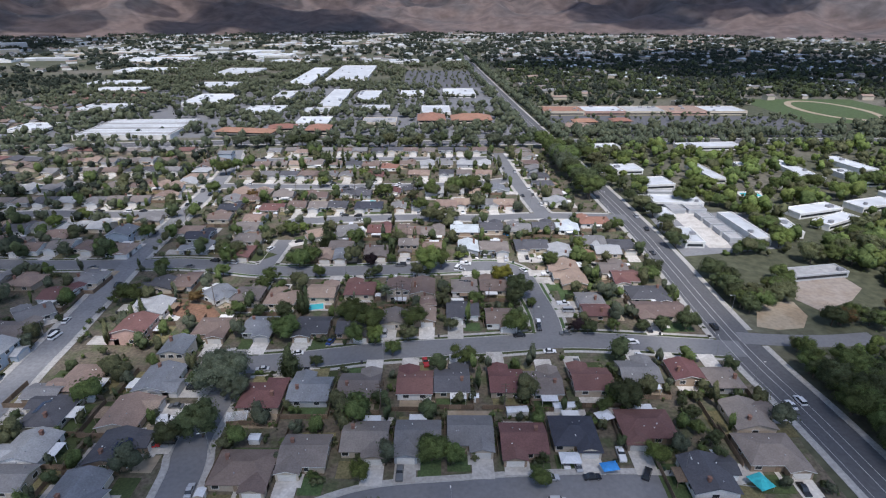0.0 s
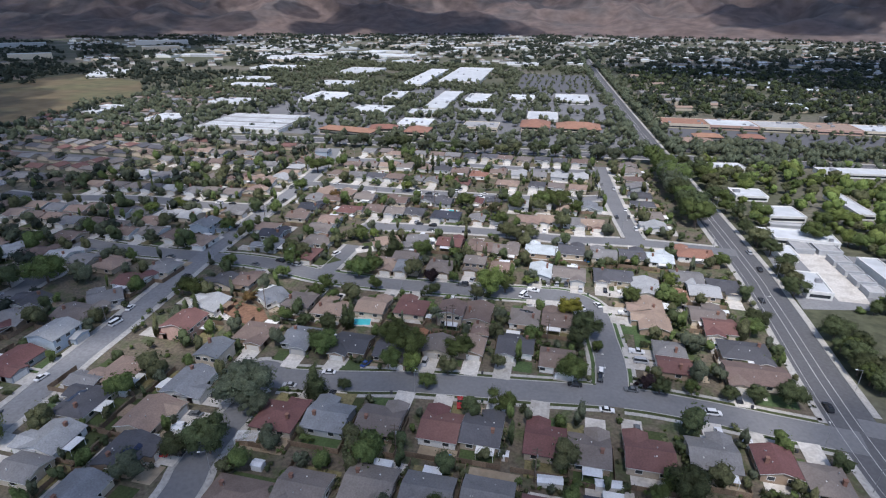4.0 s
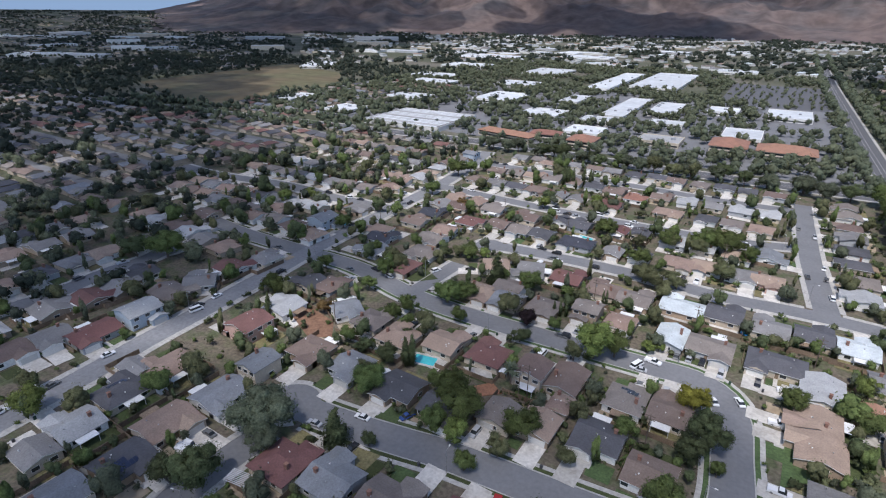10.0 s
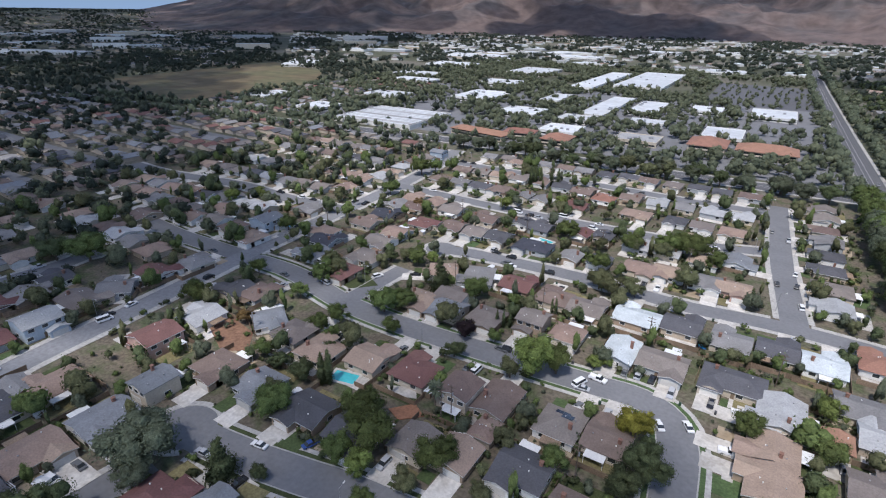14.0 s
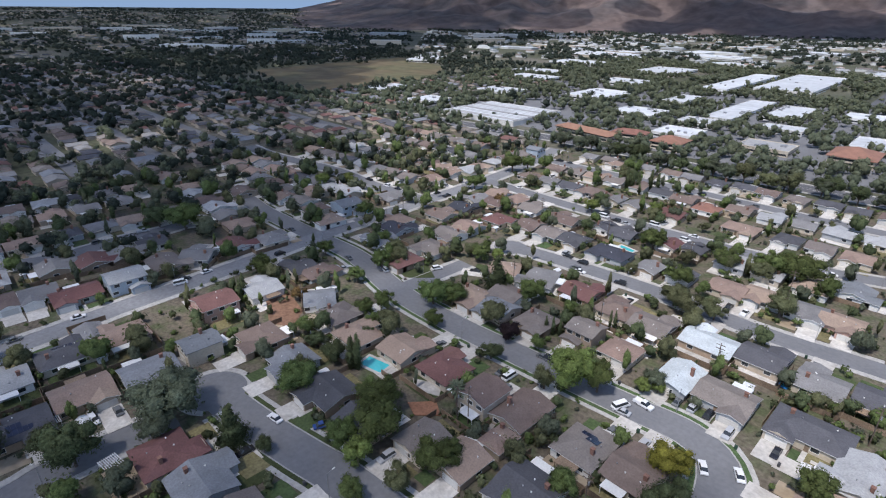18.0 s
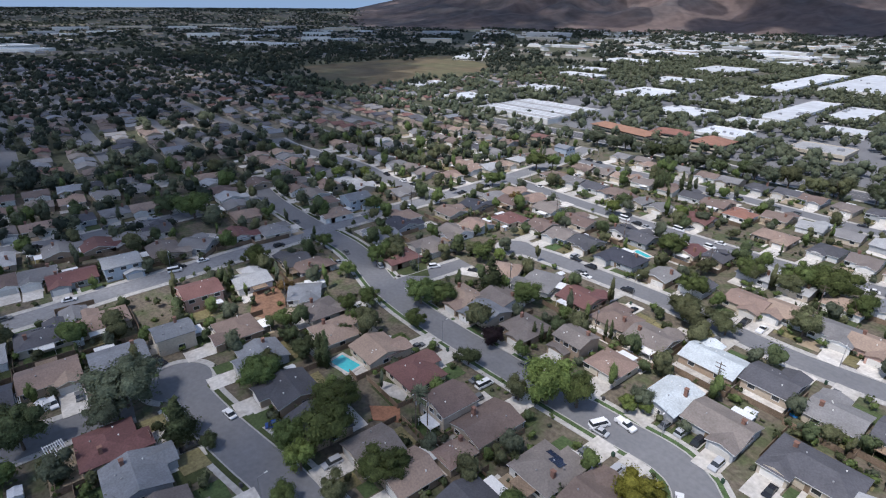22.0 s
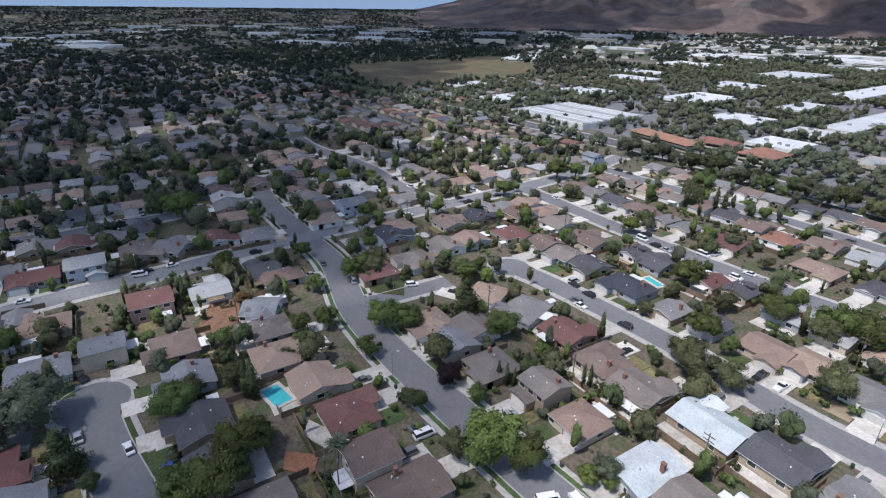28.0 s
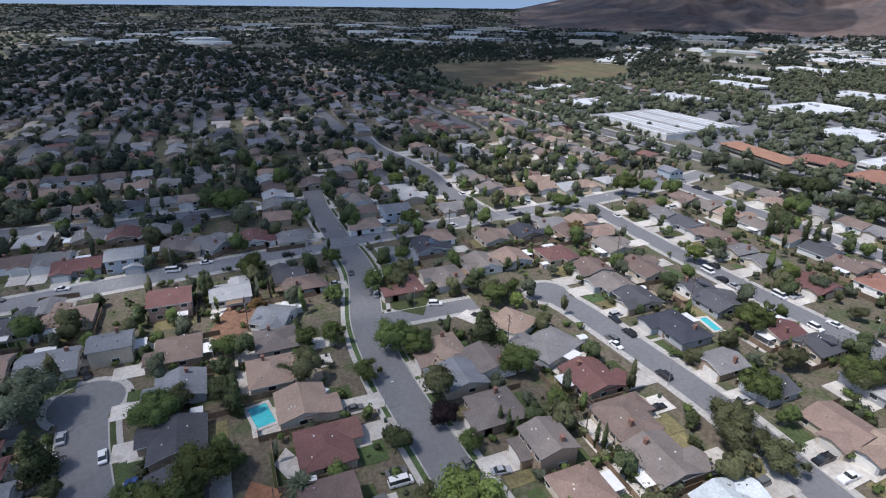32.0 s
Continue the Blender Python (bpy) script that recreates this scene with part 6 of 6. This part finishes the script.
def shed(x, y, rot, mat, words, w=3.0, d=2.4):
    top = tagged(new("garden_shed"), words, "shed")
    top.matrix_basis = pose(x, y, 0.1, 0, 0, rot)
    s = Shape()
    wall_shape(s, w, d, 1.9, True)
    s.put("wall", mat, top)
    v, f = roof_shape(w, d, 1.9, "gable", over=0.15, thick=0.06)
    put_mesh("roof", v, f, PLAY, None, top)
    Shape().box(-0.45, 0.45, -d / 2 - 0.04, -d / 2 + 0.02, 0, 1.75).put("door", TRIM, top)


shed(-84, 128, 20, TRIM, "small white garden shed by the fence")
shed(-56, 213, 40, TRIM, "small white garden shed behind the house")
shed(-54, 121, 0, TRIM, "white garden shed in a back yard")
shed(23, 133, 5, TRIM, "pale garden shed behind the red roof", 6.5, 2.6)
shed(38, 135, 5, TRIM, "pale garden shed behind the dark roof", 7, 2.4)


def canopy_tent(x, y, rot, mat, words, w=4.5, d=3.0):
    top = tagged(new("canopy"), words, "canopy")
    top.matrix_basis = pose(x, y, 0.1, 0, 0, rot)
    v, f = roof_shape(w, d, 2.2, "hip", over=0.1, pitch=0.35, thick=0.04)
    put_mesh("cover", v, f, mat, None, top)
    for sx in (-1, 1):
        for sy in (-1, 1):
            Shape().tube(sx * w / 2 * 0.95, sy * d / 2 * 0.95, 0, 2.2, 0.04, 0.04).put("pole", METAL, top)


canopy_tent(45, 110, 10, BLUETARP, "bright blue sun canopy on a driveway")
canopy_tent(83, 105, 20, TEALTARP, "teal tarpaulin canopy beside a house", 4.5, 5)
canopy_tent(-5, 134, 0, BLUETARP, "small blue tarpaulin canopy in a back yard", 2.6, 2.4)
canopy_tent(49, 130, 20, PLAY, "pale blue-white canopy over a patio", 5, 4)
canopy_tent(35, 113, 0, PLAY, "white canopy over parked cars", 5.5, 4)


def pergola(x, y, rot, w=6.0, d=4.0):
    top = tagged(new("pergola"), "weathered pale slatted pergola over a patio", "pergola")
    top.matrix_basis = pose(x, y, 0.1, 0, 0, rot)
    for sx in (-1, 1):
        Shape().box(sx * w / 2 - 0.08, sx * w / 2 + 0.08, -d / 2, d / 2, 2.25, 2.4).put("beam", PLAY, top)
        for sy in (-1, 1):
            Shape().box(sx * w / 2 - 0.07, sx * w / 2 + 0.07, sy * d * 0.46 - 0.07, sy * d * 0.46 + 0.07, 0, 2.26).put("post", PLAY, top)
    for i in range(9):
        py = -d / 2 + 0.1 + i * (d - 0.2) / 8
        Shape().box(-w / 2 - 0.3, w / 2 + 0.3, py - 0.07, py + 0.07, 2.41, 2.5).put("slat", PLAY, top)


pergola(-62, 129, 10)
pergola(-89, 122, 4, 5.0, 3.4)


def paddling_pool(x, y):
    top = tagged(new("paddling_pool"), "round blue plastic paddling pool in a yard", "pool")
    top.matrix_basis = pose(x, y, 0.1)
    Shape().tube(0, 0, 0, 0.6, 1.6, 1.6, 18).put("wall", BLUETARP, top)
    Shape().tube(0, 0, 0.55, 0.62, 1.5, 1.5, 18).put("water", WATER, top)


paddling_pool(35, 278)


def utility_pole(x, y, rot, h=12.0):
    top = tagged(new("utility_pole"), "brown wooden utility pole with crossarms", "pole", "utility poles")
    top.matrix_basis = pose(x, y, 0, 0, 0, rot)
    Shape().tube(0, 0, 0, h, 0.17, 0.11, 8).put("post", BARK, top)
    for z in (h - 0.8, h - 2.0):
        Shape().box(-1.3, 1.3, -0.07, 0.07, z, z + 0.16).put("crossarm", BARK, top)
    Shape().tube(0.3, 0, h - 3.4, h - 2.5, 0.2, 0.2, 8).put("transformer", METAL, top)


for _x in range(-95, 100, 38):
    for _y in (133, 198, 267, 336):
        if free(_x, _y, 0.3):
            utility_pole(_x, _y, 0)
utility_pole(-144, 285, 90)
utility_pole(-17, 200, 0)


def street_lamp(x, y, rot, h=8.0):
    top = tagged(new("street_lamp"), "grey metal street lamp with a curved arm", "lamp", "street lamps")
    top.matrix_basis = pose(x, y, 0, 0, 0, rot)
    Shape().tube(0, 0, 0, h, 0.09, 0.06, 8).put("post", METAL, top)
    Shape().box(-0.04, 1.8, -0.04, 0.04, h - 0.1, h).put("arm", METAL, top)
    Shape().box(1.5, 2.3, -0.15, 0.15, h - 0.06, h + 0.1, inset=0.05).put("lamp_head", TRIM, top)


for _n, _line, _half, *_ in ROADS:
    for _i, _p in enumerate(_line[4::16 if _n == "arterial" else 20]):
        if -160 < _p.x < 125 and 90 < _p.y < 480 and _n != "boulevard":
            _q = sides(_line)[min(4 + _i * 20, len(_line) - 1)]
            _s = 1 if _i % 2 else -1
            _at = _p + _q * _s * (_half + 0.8)
            street_lamp(_at.x, _at.y, math.degrees(math.atan2(-_q.y * _s, -_q.x * _s)))

# ---- cars ----
car(39, 166, 2, "white")
car(38, 186, 85, "white", "suv")
car(-6, 159, 100, "red", "truck")
car(-147, 175, 82, "white", "van")
car(110, 137, 92, "white")
car(114, 139, 92, "white", "suv")
car(115, 286, 90, "black", "suv")
car(7, 235, 70, "white", "van")
car(11, 240, -5, "white", "truck")
car(17, 248, 90, "grey")
car(25, 249, 90, "black", "suv")
car(21, 249, 88, "silver", "van")
car(50, 247, 10, "white", "truck")
car(49, 229, 10, "white", "truck")
car(51, 201, 0, "white", "truck")
car(52, 195, 0, "silver", "van")
car(-47, 298, 5, "white")
car(-59, 307, 5, "black")
car(-89, 257, 70, "white", "suv")
car(-17, 244, 80, "silver")
car(-22, 223, 88, "white", "van")
car(-25, 223, 88, "grey")
car(12, 312, 90, "white", "truck")
car(-32, 363, 0, "white", "suv")
car(-75, 363, 0, "white", "van")
car(-62, 362, 0, "silver")
car(-51, 371, 0, "white", "van")
car(-42, 172, 70, "blue")
car(-87, 156, 20, "black", "suv")
car(71, 172, 4, "white", "suv")
car(-145, 140, 85, "white")
car(-21, 238, 0, "grey")
car(59, 360, 85, "white")
car(60, 347, 85, "black")
car(-84, 130, 5, "white", "suv")
car(-83, 119, 10, "red")
car(34, 113, 90, "white")
car(37, 112, 95, "silver")
car(50, 116, 88, "white", "truck")
car(40, 108, 5, "black")
car(55, 109, 60, "black", "suv")
_spots = []
for _n, _line, _half, *_ in ROADS:
    if _n in ("arterial", "boulevard"):
        continue
    _nr = sides(_line)
    for _i in range(3, len(_line) - 3, 3):
        _p, _q = _line[_i], _nr[_i]
        for _s in (1, -1):
            if rnd.random() < 0.2 and -210 < _p.x < 70 and 95 < _p.y < 450:
                _at = _p + _q * _s * (_half - 1.2)
                if not near_road(_at, _n, 0.5):
                    _spots.append((_at.x, _at.y, math.degrees(math.atan2(_q.x, -_q.y)) + rnd.uniform(-2, 2)))
for _x, _y, _r in _spots[:75]:
    car(_x, _y, _r, rnd.choice(("white", "silver", "black", "grey", "white", "black", "silver", "grey", "white", "black")), rnd.choice(("sedan", "sedan", "suv", "sedan", "suv", "truck")))
for _i, (_x, _y, _r) in enumerate(DRIVES):
    if rnd.random() < 0.4 and free(_x, _y, 1.0, "r"):
        car(_x, _y, _r + rnd.choice((0, 180)), rnd.choice(("white", "silver", "black", "grey", "black", "silver", "grey")), rnd.choice(("sedan", "suv", "sedan", "truck", "suv")))
for _i in range(7):
    _yy = 190 + _i * 62 + rnd.uniform(-10, 10)
    _c = min(ROADS[0][1], key=lambda p: abs(p.y - _yy))
    car(_c.x + rnd.choice((-4.6, 3.4, 5.4)), _yy, 92, rnd.choice(("white", "silver", "black", "grey")), rnd.choice(("sedan", "suv", "van")))


# ---- bins and sheds ----
BINS = []


def bin_(x, y, rot, mat):
    if mat not in [m for m, _ in BINS]:
        top = tagged(new("wheelie_bin"), "upright plastic wheelie bin by the kerb", "bin", "kerbside bins")
        Shape().box(-0.3, 0.3, -0.35, 0.35, 0, 1.0).put("body", mat, top)
        Shape().box(-0.33, 0.33, -0.4, 0.38, 1.0, 1.08, inset=0.04).put("lid", mat, top)
        top.matrix_basis = pose(x, y, 0.17, 0, 0, rot)
        BINS.append((mat, top))
        return
    copy_thing(dict(BINS)[mat], pose(x, y, 0.17, 0, 0, rot))


_green, _grey = material("bin_green", (0.03, 0.06, 0.04), 0.6, 0.1), material("bin_grey", (0.06, 0.06, 0.065), 0.6, 0.1)
for _i, (_x, _y, _r) in enumerate(DRIVES[:70:2]):
    _p = pose(_x, _y, 0, 0, 0, _r - 90) @ Vector((3.2, -3.4, 0))
    if free(_p.x, _p.y, 0.3, "r"):
        bin_(_p.x, _p.y, _r, _green if _i % 2 else _grey)
for _i, (_x, _y, _r) in enumerate(NEAR[::5]):
    _a = rnd.uniform(0, 6.28)
    _px, _py = _x + (_r + 3) * math.cos(_a), _y + (_r + 3) * math.sin(_a)
    if free(_px, _py, 1.5):
        shed(_px, _py, rnd.choice((0, 90)), rnd.choice((TRIM, WOOD, WALL["beige"])), "small garden shed beside a back fence", 2.6, 2.2)
